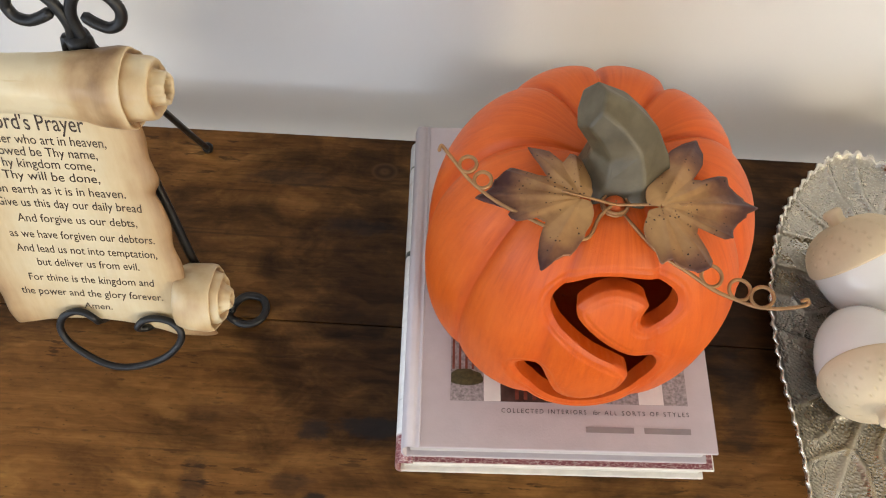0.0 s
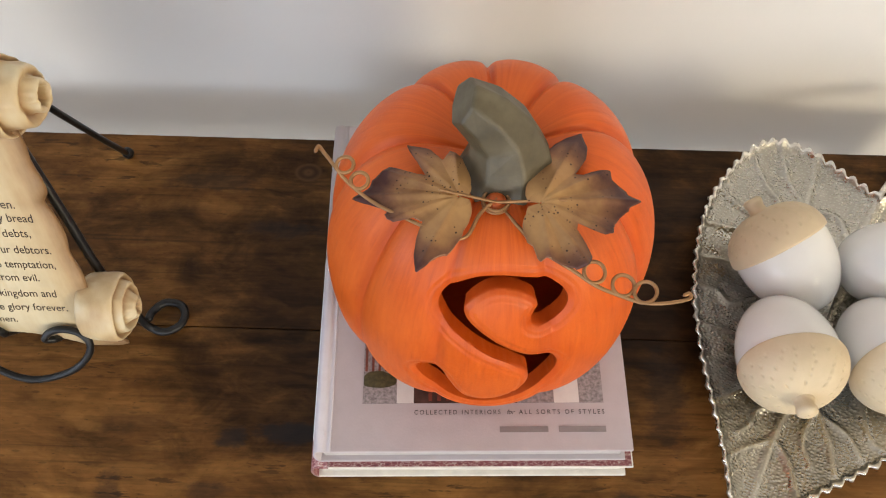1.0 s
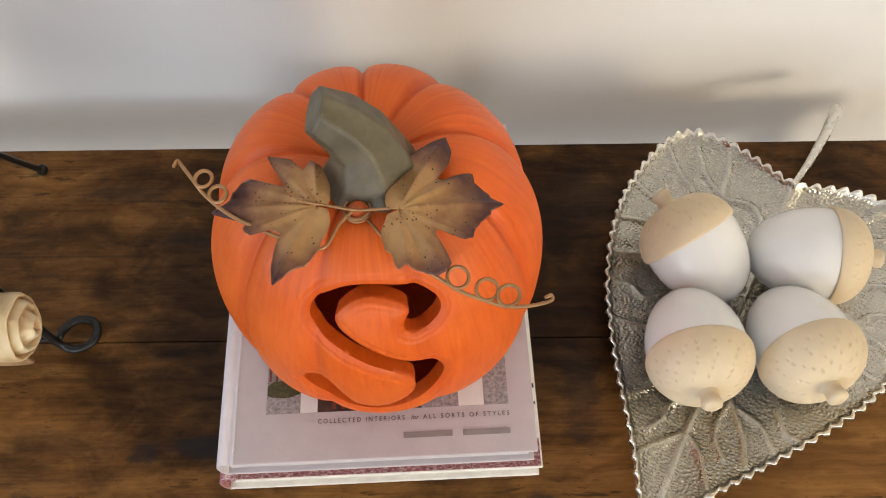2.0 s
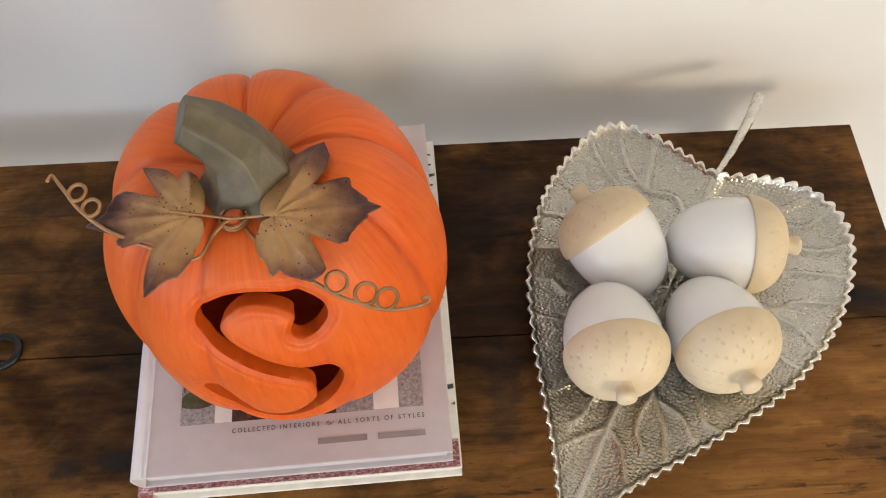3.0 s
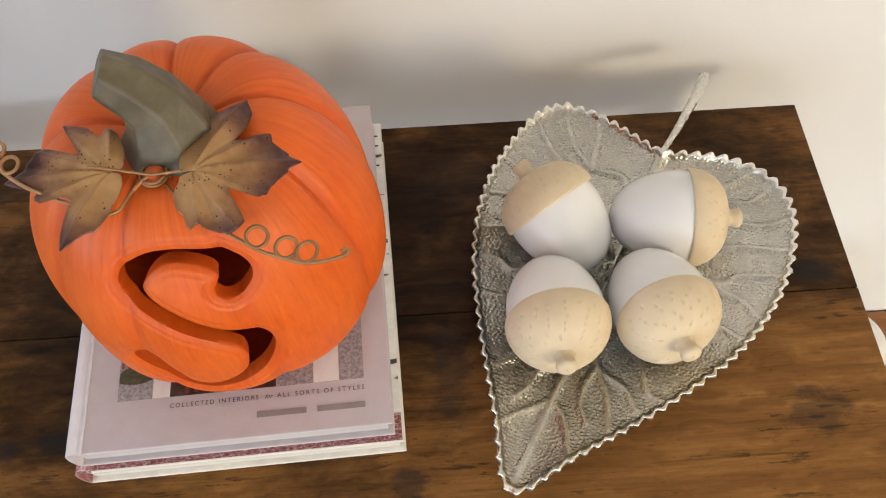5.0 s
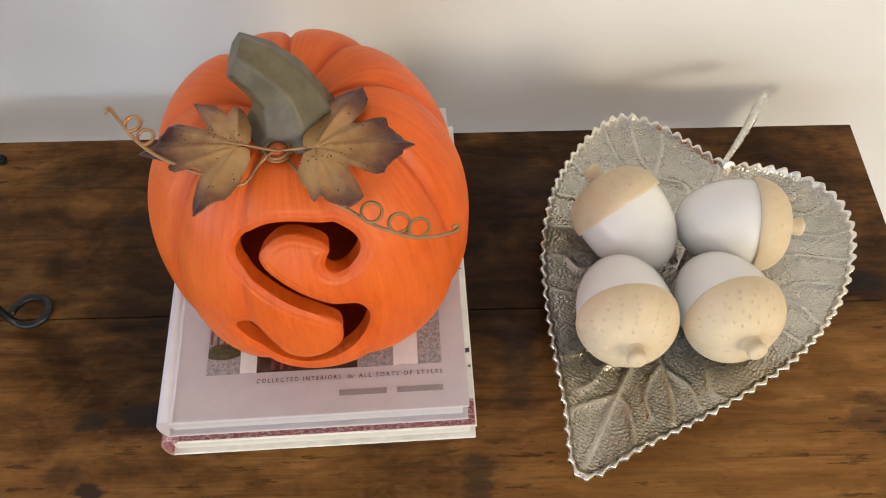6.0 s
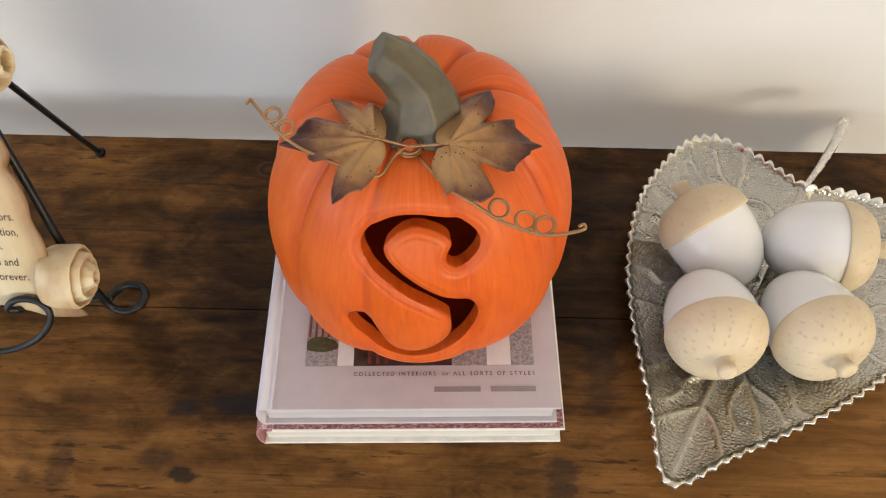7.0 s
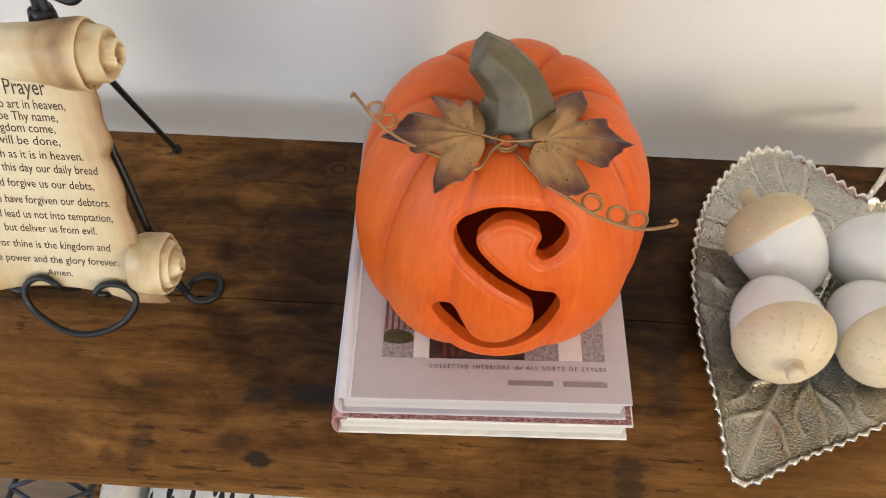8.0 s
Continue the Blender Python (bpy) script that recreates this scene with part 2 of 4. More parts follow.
def pumpkin_paint():
    """Hand-brushed orange paint with darker orange in the grooves and vertical brush strokes."""
    n = Nodes("pumpkin_paint", 0.48, spec=0.32)
    groove = n.attr("groove")
    cyl = n.t.nodes.new("ShaderNodeCombineXYZ")
    n.put(cyl.inputs[0], n.attr("turn"))
    n.put(cyl.inputs[1], n.attr("height"))
    streak = n.noise(n.map(cyl.outputs[0], (150, 6, 1)), 1.0, 7, 0.7, 0.2)
    broad = n.noise(n.obj, 22, 4)
    col = n.ramp(streak, [(0.24, (0.42, 0.056, 0.004)), (0.46, (0.56, 0.087, 0.006)), (0.60, (0.61, 0.103, 0.008)), (0.82, (0.70, 0.150, 0.018))])
    col = n.mix(n.math("MULTIPLY", n.ramp(broad, [(0.4, 0.0), (0.7, 1.0)]), 0.35), col, (0.70, 0.158, 0.030))
    col = n.mix(n.math("MULTIPLY", groove, 0.45), col, (0.50, 0.065, 0.010))
    chip = n.ramp(n.noise(n.obj, 130, 5, 0.65), [(0.38, 0.35), (0.62, 1.0)])
    col = n.mix(n.math("MULTIPLY", n.math("MULTIPLY", n.attr("rim"), chip), 0.75), col, (0.52, 0.070, 0.006))
    rough = n.ramp(broad, [(0.3, 0.38), (0.7, 0.52)])
    return n.done(col, rough, n.bump(streak, 0.0003, 0.22, n.bump(n.noise(n.obj, 300, 5, 0.65), 0.0005, 0.45)))


def stem_paint():
    n = Nodes("stem_paint", 0.48)
    a = n.noise(n.obj, 70, 5)
    return n.done(n.ramp(a, [(0.3, (0.058, 0.044, 0.022)), (0.55, (0.096, 0.076, 0.042)), (0.75, (0.135, 0.110, 0.066))]), None, n.bump(n.noise(n.obj, 160, 4), 0.0006, 0.4))


def leaf_bronze():
    """Thin sheet metal, gold in the middle, purple brown towards the rim, with black speckles."""
    n = Nodes("leaf_bronze", 0.34, 0.6)
    rim = n.attr("rim")
    v = n.noise(n.obj, 75, 4)
    f = n.math("ADD", rim, n.math("MULTIPLY", n.math("SUBTRACT", v, 0.5), 0.9))
    col = n.ramp(f, [(0.05, (0.47, 0.275, 0.115)), (0.38, (0.36, 0.195, 0.085)), (0.66, (0.21, 0.098, 0.052)), (1.0, (0.070, 0.028, 0.026))])
    sp = n.voronoi(n.obj, 420)
    keep = n.noise(n.obj, 95, 2)
    dots = n.math("MULTIPLY", n.ramp(sp, [(0.16, 1.0), (0.24, 0.0)]), n.ramp(keep, [(0.53, 0.0), (0.58, 1.0)]))
    col = n.mix(dots, col, (0.02, 0.012, 0.01))
    return n.done(col, n.ramp(v, [(0.3, 0.30), (0.7, 0.46)]), n.bump(v, 0.0008, 0.3))


def hammered_metal():
    """Cast aluminium, beaded all over with a grey patina between the beads, smooth on the veins and the rim; the colour
    holds highlights on beads, veins and rim.
    """
    n = Nodes("hammered_aluminium", 0.26, 1.0)
    wob = n.noise(n.obj, 90, 3)
    cells = n.voronoi(n.map(n.obj, (1.0, 1.2, 1.0), rot=(0, 0, 0.5)), 330, "F1", 0.7, True)
    rib = n.attr("rib")
    flat = n.ramp(rib, [(0.20, 0.0), (0.58, 1.0)], True)
    dome = n.ramp(cells, [(0.0, 1.0), (0.62, 0.0)], True)
    h = n.math("MULTIPLY", dome, n.math("SUBTRACT", 1.0, flat))
    tone = n.noise(n.obj, 16, 5)
    col = n.ramp(tone, [(0.3, (0.36, 0.345, 0.305)), (0.7, (0.49, 0.47, 0.42))])
    # highlights on bead tops, veins and rim, painted into the colour
    col = n.mix(n.math("MULTIPLY", n.ramp(dome, [(0.45, 0.0), (0.95, 1.0)]), 0.28), col, (0.78, 0.76, 0.71))
    col = n.mix(n.math("MULTIPLY", flat, 0.15), col, (0.74, 0.715, 0.66))
    col = n.mix(n.math("MULTIPLY", n.ramp(rib, [(0.70, 0.0), (0.95, 1.0)]), 0.75), col, (0.86, 0.84, 0.79))
    return n.done(col, n.ramp(wob, [(0.3, 0.22), (0.7, 0.33)]), n.bump(h, 0.00042, 1.0))


def resin_scroll():
    """Cream resin, tan-stained towards the torn rims and rolls."""
    n = Nodes("resin_scroll", 0.38)
    age = n.attr("age")
    fibre = n.noise(n.map(n.obj, (60, 9, 60)), 1.4, 6, 0.65)
    cloud = n.noise(n.obj, 24, 4)
    f = n.math("ADD", age, n.math("MULTIPLY", n.math("SUBTRACT", n.math("ADD", n.math("MULTIPLY", fibre, 0.6), n.math("MULTIPLY", cloud, 0.5)), 0.55), 0.9))
    col = n.ramp(f, [(0.12, (0.62, 0.535, 0.360)), (0.42, (0.54, 0.415, 0.240)), (0.70, (0.42, 0.28, 0.145)), (1.0, (0.22, 0.125, 0.055))])
    return n.done(col, n.ramp(cloud, [(0.3, 0.34), (0.7, 0.5)]), n.bump(fibre, 0.0005, 0.4))


def acorn_cap_clay():
    n = Nodes("cap_clay", 0.62)
    a = n.noise(n.obj, 60, 5)
    b = n.noise(n.obj, 700, 3)
    return n.done(n.ramp(a, [(0.3, (0.555, 0.445, 0.295)), (0.7, (0.615, 0.500, 0.340))]), None, n.bump(b, 0.0003, 0.5))


def floor_wood():
    n = Nodes("floor_wood", 0.35)
    g = n.noise(n.map(n.pos, (1.5, 30, 1)), 2.0, 7, 0.6)
    return n.done(n.ramp(g, [(0.3, (0.12, 0.078, 0.048)), (0.7, (0.22, 0.150, 0.095))]), None, n.bump(g, 0.0005, 0.3))


def burgundy_print():
    """Woven burgundy pattern of the lower book's cover, with a pale picture further back."""
    n = Nodes("burgundy_print", 0.4)
    y = n.axis(n.obj, 1)
    v = n.voronoi(n.map(n.obj, (300, 520, 1)), 1.0, "DISTANCE_TO_EDGE")
    w = n.noise(n.map(n.obj, (260, 700, 1)), 1.0, 6, 0.7)
    red = n.ramp(n.math("ADD", n.math("MULTIPLY", v, 0.6), n.math("MULTIPLY", w, 0.6)), [(0.26, (0.48, 0.36, 0.33)), (0.36, (0.26, 0.080, 0.085)), (0.52, (0.17, 0.045, 0.055)), (0.66, (0.10, 0.030, 0.038))])
    big = n.noise(n.map(n.obj, (14, 60, 1), (4.2, 0, 0)), 2.0, 2)
    pic = n.ramp(big, [(0.30, (0.035, 0.04, 0.05)), (0.34, (0.12, 0.14, 0.09)), (0.37, (0.70, 0.69, 0.67)), (0.66, (0.80, 0.79, 0.77))])
    return n.done(n.mix(n.ramp(n.math("ADD", n.math("MULTIPLY", y, 10.0), 1.5), [(0.34, 0.0), (0.36, 1.0)]), red, pic))


SMUDGES = [(0.300, 0.484, 0.036, 0.010, 0.85), (0.258, 0.480, 0.014, 0.010, 0.7), (0.266, 0.428, 0.014, 0.008, 0.85), (0.175, 0.432, 0.012, 0.026, 0.45),
           (0.247, 0.440, 0.018, 0.010, 0.4), (0.150, 0.425, 0.009, 0.009, 0.35), (0.270, 0.655, 0.040, 0.010, 0.55), (0.872, 0.584, 0.022, 0.014, 0.75),
           (0.545, 0.430, 0.016, 0.030, 0.6), (0.845, 0.470, 0.030, 0.022, 0.5), (0.580, 0.520, 0.020, 0.050, 0.5), (0.210, 0.700, 0.050, 0.012, 0.45),
           (0.180, 0.490, 0.030, 0.012, 0.2), (0.600, 0.690, 0.05, 0.03, 0.4)]
WOOD = rustic_wood(SMUDGES)
PAINT = wall_paint()
ORANGE = pumpkin_paint()
STEM = stem_paint()
BRONZE = leaf_bronze()
COPPER = plain("copper_wire", (0.36, 0.20, 0.095), 0.42, 0.85, 0.2, 90)
ALU = hammered_metal()
RESIN = resin_scroll()
IRON = plain("black_iron", (0.012, 0.012, 0.013), 0.38, 0.3, 0.25, 120, 0.0003)
INK = plain("brown_ink", (0.045, 0.028, 0.018), 0.6)
GLAZE = plain("white_glaze", (0.70, 0.695, 0.685), 0.14, 0.0, 0.02, 40, 0.0001, 0.3)
CLAY = acorn_cap_clay()
MAUVE = plain("mauve_cover", (0.50, 0.450, 0.475), 0.55, 0.0, 0.04, 80, 0.0002)


def page_edges(name, dark, light):
    """The cut edges of many leaves."""
    n = Nodes(name, 0.8)
    line = n.noise(n.map(n.obj, (6, 6, 2600)), 1.0, 3)
    col = n.ramp(line, [(0.3, dark), (0.6, light)])
    return n.done(col, None, n.bump(line, 0.0003, 0.6))


CREAM_PAGES = page_edges("cream_pages", (0.47, 0.44, 0.39), (0.66, 0.63, 0.57))
# mauve-grey page edges, with the shade under the cover put into the colour
SHADED_PAGES = page_edges("shaded_pages", (0.37, 0.345, 0.345), (0.50, 0.47, 0.465))
PRINT_RED = burgundy_print()
SILVERTEXT = plain("grey_foil", (0.055, 0.048, 0.050), 0.4)
NAMEBAR = plain("pale_grey_foil", (0.27, 0.235, 0.24), 0.4)
FLOORW = floor_wood()
BASEW = plain("stained_baseboard", (0.22, 0.085, 0.026), 0.35, 0.0, 0.2, 20)
WHITE = plain("white_trim", (0.78, 0.77, 0.75), 0.5, 0.0, 0.03, 30)
STEEL = plain("blue_black_steel", (0.045, 0.050, 0.065), 0.4, 0.6, 0.2, 60)

# ---------------------------------------------------------------- the room


def structure(name, bm, material, label, category):
    return tagged(part(name, bm, material), label, category, "", "structure")


structure("wall_north", box(X0, X1, WALL_Y, WALL_Y + 0.12, 0, H), PAINT, "plain off-white painted wall behind the console table", "wall")
structure("floor", box(X0, X1, Y0, WALL_Y, -0.1, 0), FLOORW, "reddish-brown wooden floor under the console table", "floor")
structure("ceiling", box(X0, X1, Y0, WALL_Y, H, H + 0.1), WHITE, "plain white ceiling over the room", "ceiling")
structure("wall_east", box(X1, X1 + 0.12, Y0, WALL_Y, 0, H), PAINT, "plain off-white painted side wall", "wall")


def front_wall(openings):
    """The unseen wall opposite the table, of blocks round its added lamp openings."""
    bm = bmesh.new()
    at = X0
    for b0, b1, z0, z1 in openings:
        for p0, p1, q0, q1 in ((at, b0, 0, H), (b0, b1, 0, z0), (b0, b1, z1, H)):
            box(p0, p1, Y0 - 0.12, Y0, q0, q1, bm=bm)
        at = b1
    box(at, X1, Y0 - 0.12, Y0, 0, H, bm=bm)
    return structure("wall_south", bm, PAINT, "plain off-white painted wall, unseen, with two openings added for lamps", "wall")


front_wall([COOL_OPENING, WARM_OPENING])
# left wall, unseen, with the opening added for the side fill lamp
bm = bmesh.new()
for p0, p1, q0, q1 in ((Y0, SIDE_OPENING[0], 0, H), (SIDE_OPENING[1], WALL_Y, 0, H), (SIDE_OPENING[0], SIDE_OPENING[1], 0, SIDE_OPENING[2]), (SIDE_OPENING[0], SIDE_OPENING[1], SIDE_OPENING[3], H)):
    box(X0 - 0.12, X0, p0, p1, q0, q1, bm=bm)
structure("wall_west", bm, PAINT, "plain off-white painted wall, unseen, with an opening added for a lamp", "wall")
structure("baseboard", box(X0, X1, WALL_Y - 0.016, WALL_Y - 0.002, 0, 0.15, 0.004), BASEW, "reddish-brown stained wooden baseboard along the wall", "baseboard")

# ---------------------------------------------------------------- console table
TX0, TX1, TY0, TY1 = -0.115, 0.903, 0.407, 0.747
table = tagged(empty("console_table", pose((TX0 + TX1) / 2, (TY0 + TY1) / 2, 0)), "narrow console table with a dark rustic wooden top and steel legs", "table")


def under(ob, thing):
    """Hang a part built in world coordinates under its thing."""
    ob.parent = thing
    ob.matrix_parent_inverse = thing.matrix_world.inverted()
    return ob


for a, b in ((TY0, 0.56575), (0.56625, TY1)):
    under(part("plank", box(TX0, TX1, a, b, T - 0.018, T, 0.0012, 2), WOOD), table)
for x in (TX0 + 0.02, TX1 - 0.045):
    for y in (TY0 + 0.012, TY1 - 0.037):
        under(part("leg", box(x, x + 0.025, y, y + 0.025, 0, T - 0.0185, 0.002), STEEL), table)
    under(part("side_rail", box(x + 0.002, x + 0.023, TY0 + 0.038, TY1 - 0.038, T - 0.045, T - 0.0185, 0.002), STEEL), table)
under(part("lower_shelf", box(TX0 + 0.05, TX1 - 0.05, TY0 + 0.03, TY1 - 0.03, 0.342, 0.360, 0.001), WOOD), table)


# ---------------------------------------------------------------- books


def book(name, m, w, d, h, cover, label, pages, board_stuff=None):
    """A hardback lying flat: boards, rounded spine and a page block set back from them; origin at the base's middle."""
    thing = tagged(empty(name, m), label, "book", "stacked books")
    board = 0.0028
    board_stuff = board_stuff or cover
    part("back_cover", box(-w / 2, w / 2, -d / 2, d / 2, 0, board, 0.0008), board_stuff, thing)
    part("front_cover", box(-w / 2 + 0.011, w / 2, -d / 2, d / 2, h - board, h, 0.0008), board_stuff, thing)
    if board_stuff is not cover:
        part("cover_print", box(-w / 2 + 0.0115, w / 2 - 0.0012, -d / 2 + 0.0010, d / 2 - 0.0010, h, h + 0.0002), cover, thing)
    # hinge strip with its pressed groove, and the spine
    n = 14
    prof = []
    for i in range(n + 1):
        u = i / n
        prof.append((-w / 2 + 0.011 - 0.008 * u, h - 0.0011 * math.sin(math.pi * min(1, u * 1.6))))
    for i in range(1, n + 1):
        a = math.pi * i / n
        prof.append((-w / 2 + 0.003 - 0.004 * math.sin(a), h / 2 + (h / 2) * math.cos(a)))
    verts, faces = [], []
    for y in (-d / 2, d / 2):
        verts += [(x, y, z) for x, z in prof]
    k = len(prof)
    faces = [(i, i + 1, k + i + 1, k + i) for i in range(k - 1)]
    sp = mesh_ob("spine", verts, faces, cover, thing)
    sol = sp.modifiers.new("thickness", "SOLIDIFY")
    sol.thickness, sol.offset = 0.0018, 0
    part("page_block", box(-w / 2 + 0.004, w / 2 - 0.004, -d / 2 + 0.004, d / 2 - 0.004, board + 0.0001, h - board - 0.0001), pages, thing)
    return thing


low = book("book", pose(0.4290, 0.592, T + 0.0002, 0, 0, 2.0), 0.222, 0.270, 0.0290, PRINT_RED, "thick hardback with burgundy patterned cover under another book", CREAM_PAGES, plain("worn_board", (0.74, 0.70, 0.64), 0.7, 0, 0.1, 90))
top = book("book", pose(0.4285, 0.5925, T + 0.0294, 0, 0, 2.1), 0.211, 0.262, 0.0290, MAUVE, "mauve-grey interiors hardback lying on a thicker book", SHADED_PAGES)
BZ = 0.0290
# cover picture, title line and the author's bar
photo = part("cover_photo", box(-0.0745, 0.0885, -0.0985, 0.085, BZ + 0.0001, BZ + 0.0003), plain("photo_dark", (0.055, 0.035, 0.032), 0.35, 0, 0.5, 120), top, "printed photo of a porch")


def patch(name, x0, x1, y0, y1, material, lift):
    ob = part(name, box(x0, x1, y0, y1, BZ + lift, BZ + lift + 0.0001), material, photo)
    return ob


P_WHITE = plain("photo_white", (0.72, 0.70, 0.69), 0.35, 0, 0.06, 80)
P_GREY = plain("photo_gravel", (0.30, 0.27, 0.28), 0.4, 0, 0.45, 500)
P_RED = plain("photo_brick", (0.17, 0.045, 0.030), 0.4, 0, 0.4, 200)
P_MOSS = plain("photo_moss", (0.060, 0.055, 0.020), 0.4, 0, 0.6, 300)
for x0, x1, m_ in ((-0.0745, -0.0515, P_GREY), (0.072, 0.0885, P_GREY), (-0.0515, -0.040, P_WHITE), (0.055, 0.072, P_WHITE), (0.030, 0.055, P_GREY)):
    patch("print_field", x0, x1, -0.0985, -0.020, m_, 0.0004)
for i in range(5):
    patch("print_post", -0.0735 + i * 0.0045, -0.0718 + i * 0.0045, -0.076, -0.045, P_RED, 0.0006)
for i in range(3):
    patch("print_post", -0.030 + i * 0.006, -0.0275 + i * 0.006, -0.097, -0.06, P_RED, 0.0006)
bm = bmesh.new()
mound = []
for k in range(40):
    a = 2 * math.pi * k / 40
    grow = 1 + 0.10 * noise.noise(Vector((math.cos(a) * 3, math.sin(a) * 3, 1.0)))
    mound.append(bm.verts.new((max(-0.0742, -0.0640 + 0.0122 * grow * math.cos(a)), -0.0835 + (0.0078 if math.sin(a) > 0 else 0.0042) * grow * math.sin(a), BZ + 0.0008)))
bm.faces.new(mound)
part("print_moss", bm, P_MOSS, photo)
for words, x0, x1, lean in (("COLLECTED INTERIORS", -0.0395, 0.0185, 0.0), ("for", 0.0228, 0.0282, 0.35), ("ALL SORTS OF STYLES", 0.0308, 0.0885, 0.0)):
    line = lettering(words, 0.0044, SILVERTEXT, Matrix(), top, "LEFT", 1.45 if lean == 0 else 1.0, lean, 0.006)
    xs = [v.co.x for v in line.data.vertices]
    k = (x1 - x0) / (max(xs) - min(xs))
    line.matrix_local = pose(x0 - min(xs) * k, -0.1062, BZ + 0.0003) @ Matrix.Diagonal((k, 1, 1, 1))
for x0, x1 in ((0.0175, 0.0500), (0.0570, 0.0885)):
    part("name_bar", box(x0, x1, -0.1185, -0.1145, BZ + 0.0001, BZ + 0.0003), NAMEBAR, top)

DASH = plain("print_black", (0.03, 0.028, 0.03), 0.4)
for i in range(12):
    dash = part("print_dash", box(-0.0022, 0.0022, -0.0006, 0.0006, 0.0293, 0.0295), DASH, low)
    dash.matrix_local = pose(-0.1040, -0.004 + i * 0.0115, 0, 0, 0, 24)
for i in range(4):
    dash = part("print_dash", box(-0.0030, 0.0030, -0.0007, 0.0007, 0.0293, 0.0295), DASH, low)
    dash.matrix_local = pose(0.1045, 0.092 + i * 0.0098, 0, 0, 0, -4)

# ---------------------------------------------------------------- pumpkin
PC = Vector((0.4374, 0.5834, 0.0))
P_R, P_CZ, P_UP, P_DOWN, P_POW, P_LOW, P_DEEP = 0.1040, 0.9199, 0.1353, 0.0617, 0.925, 0.52, 0.978
P_BASE = T + 0.0586
S_TILT = radians(24)
# the monogram's stroke: across, along the tilted front, half width
S_STROKE = [(0.0285, 0.0705, 0.0066), (0.0322, 0.0785, 0.0070), (0.0268, 0.0872, 0.0052), (0.0154, 0.0930, 0.0034), (0.0022, 0.0955, 0.0028), (-0.0105, 0.0918, 0.0040), (-0.0220, 0.0805, 0.0056),
            (-0.0208, 0.0690, 0.0056), (-0.0122, 0.0590, 0.0050), (0.0021, 0.0463, 0.0048), (0.0167, 0.0355, 0.0048), (0.0312, 0.0240, 0.0076), (0.0318, 0.0080, 0.0060), (0.0255, -0.0066, 0.0044),
            (0.0118, -0.0185, 0.0036), (-0.0042, -0.0222, 0.0036), (-0.0190, -0.0162, 0.0042), (-0.0292, -0.0010, 0.0066), (-0.0345, 0.0105, 0.0072)]


def stroke_distance(px, pz):
    """Signed distance from the points to the monogram's stroke and to its nearest direction."""
    path = spline([(x, z, w * 1.12 + 0.0006) for x, z, w in S_STROKE], 14)
    best = np.full(px.shape, 9.0)
    gx, gz = np.zeros_like(px), np.zeros_like(px)
    for p in path:
        dx, dz = px - p.x, pz - p.y
        dist = np.hypot(dx, dz)
        d = dist - p.z
        m = d < best
        best = np.where(m, d, best)
        gx, gz = np.where(m, dx / (dist + 1e-9), gx), np.where(m, dz / (dist + 1e-9), gz)
    return best, gx, gz


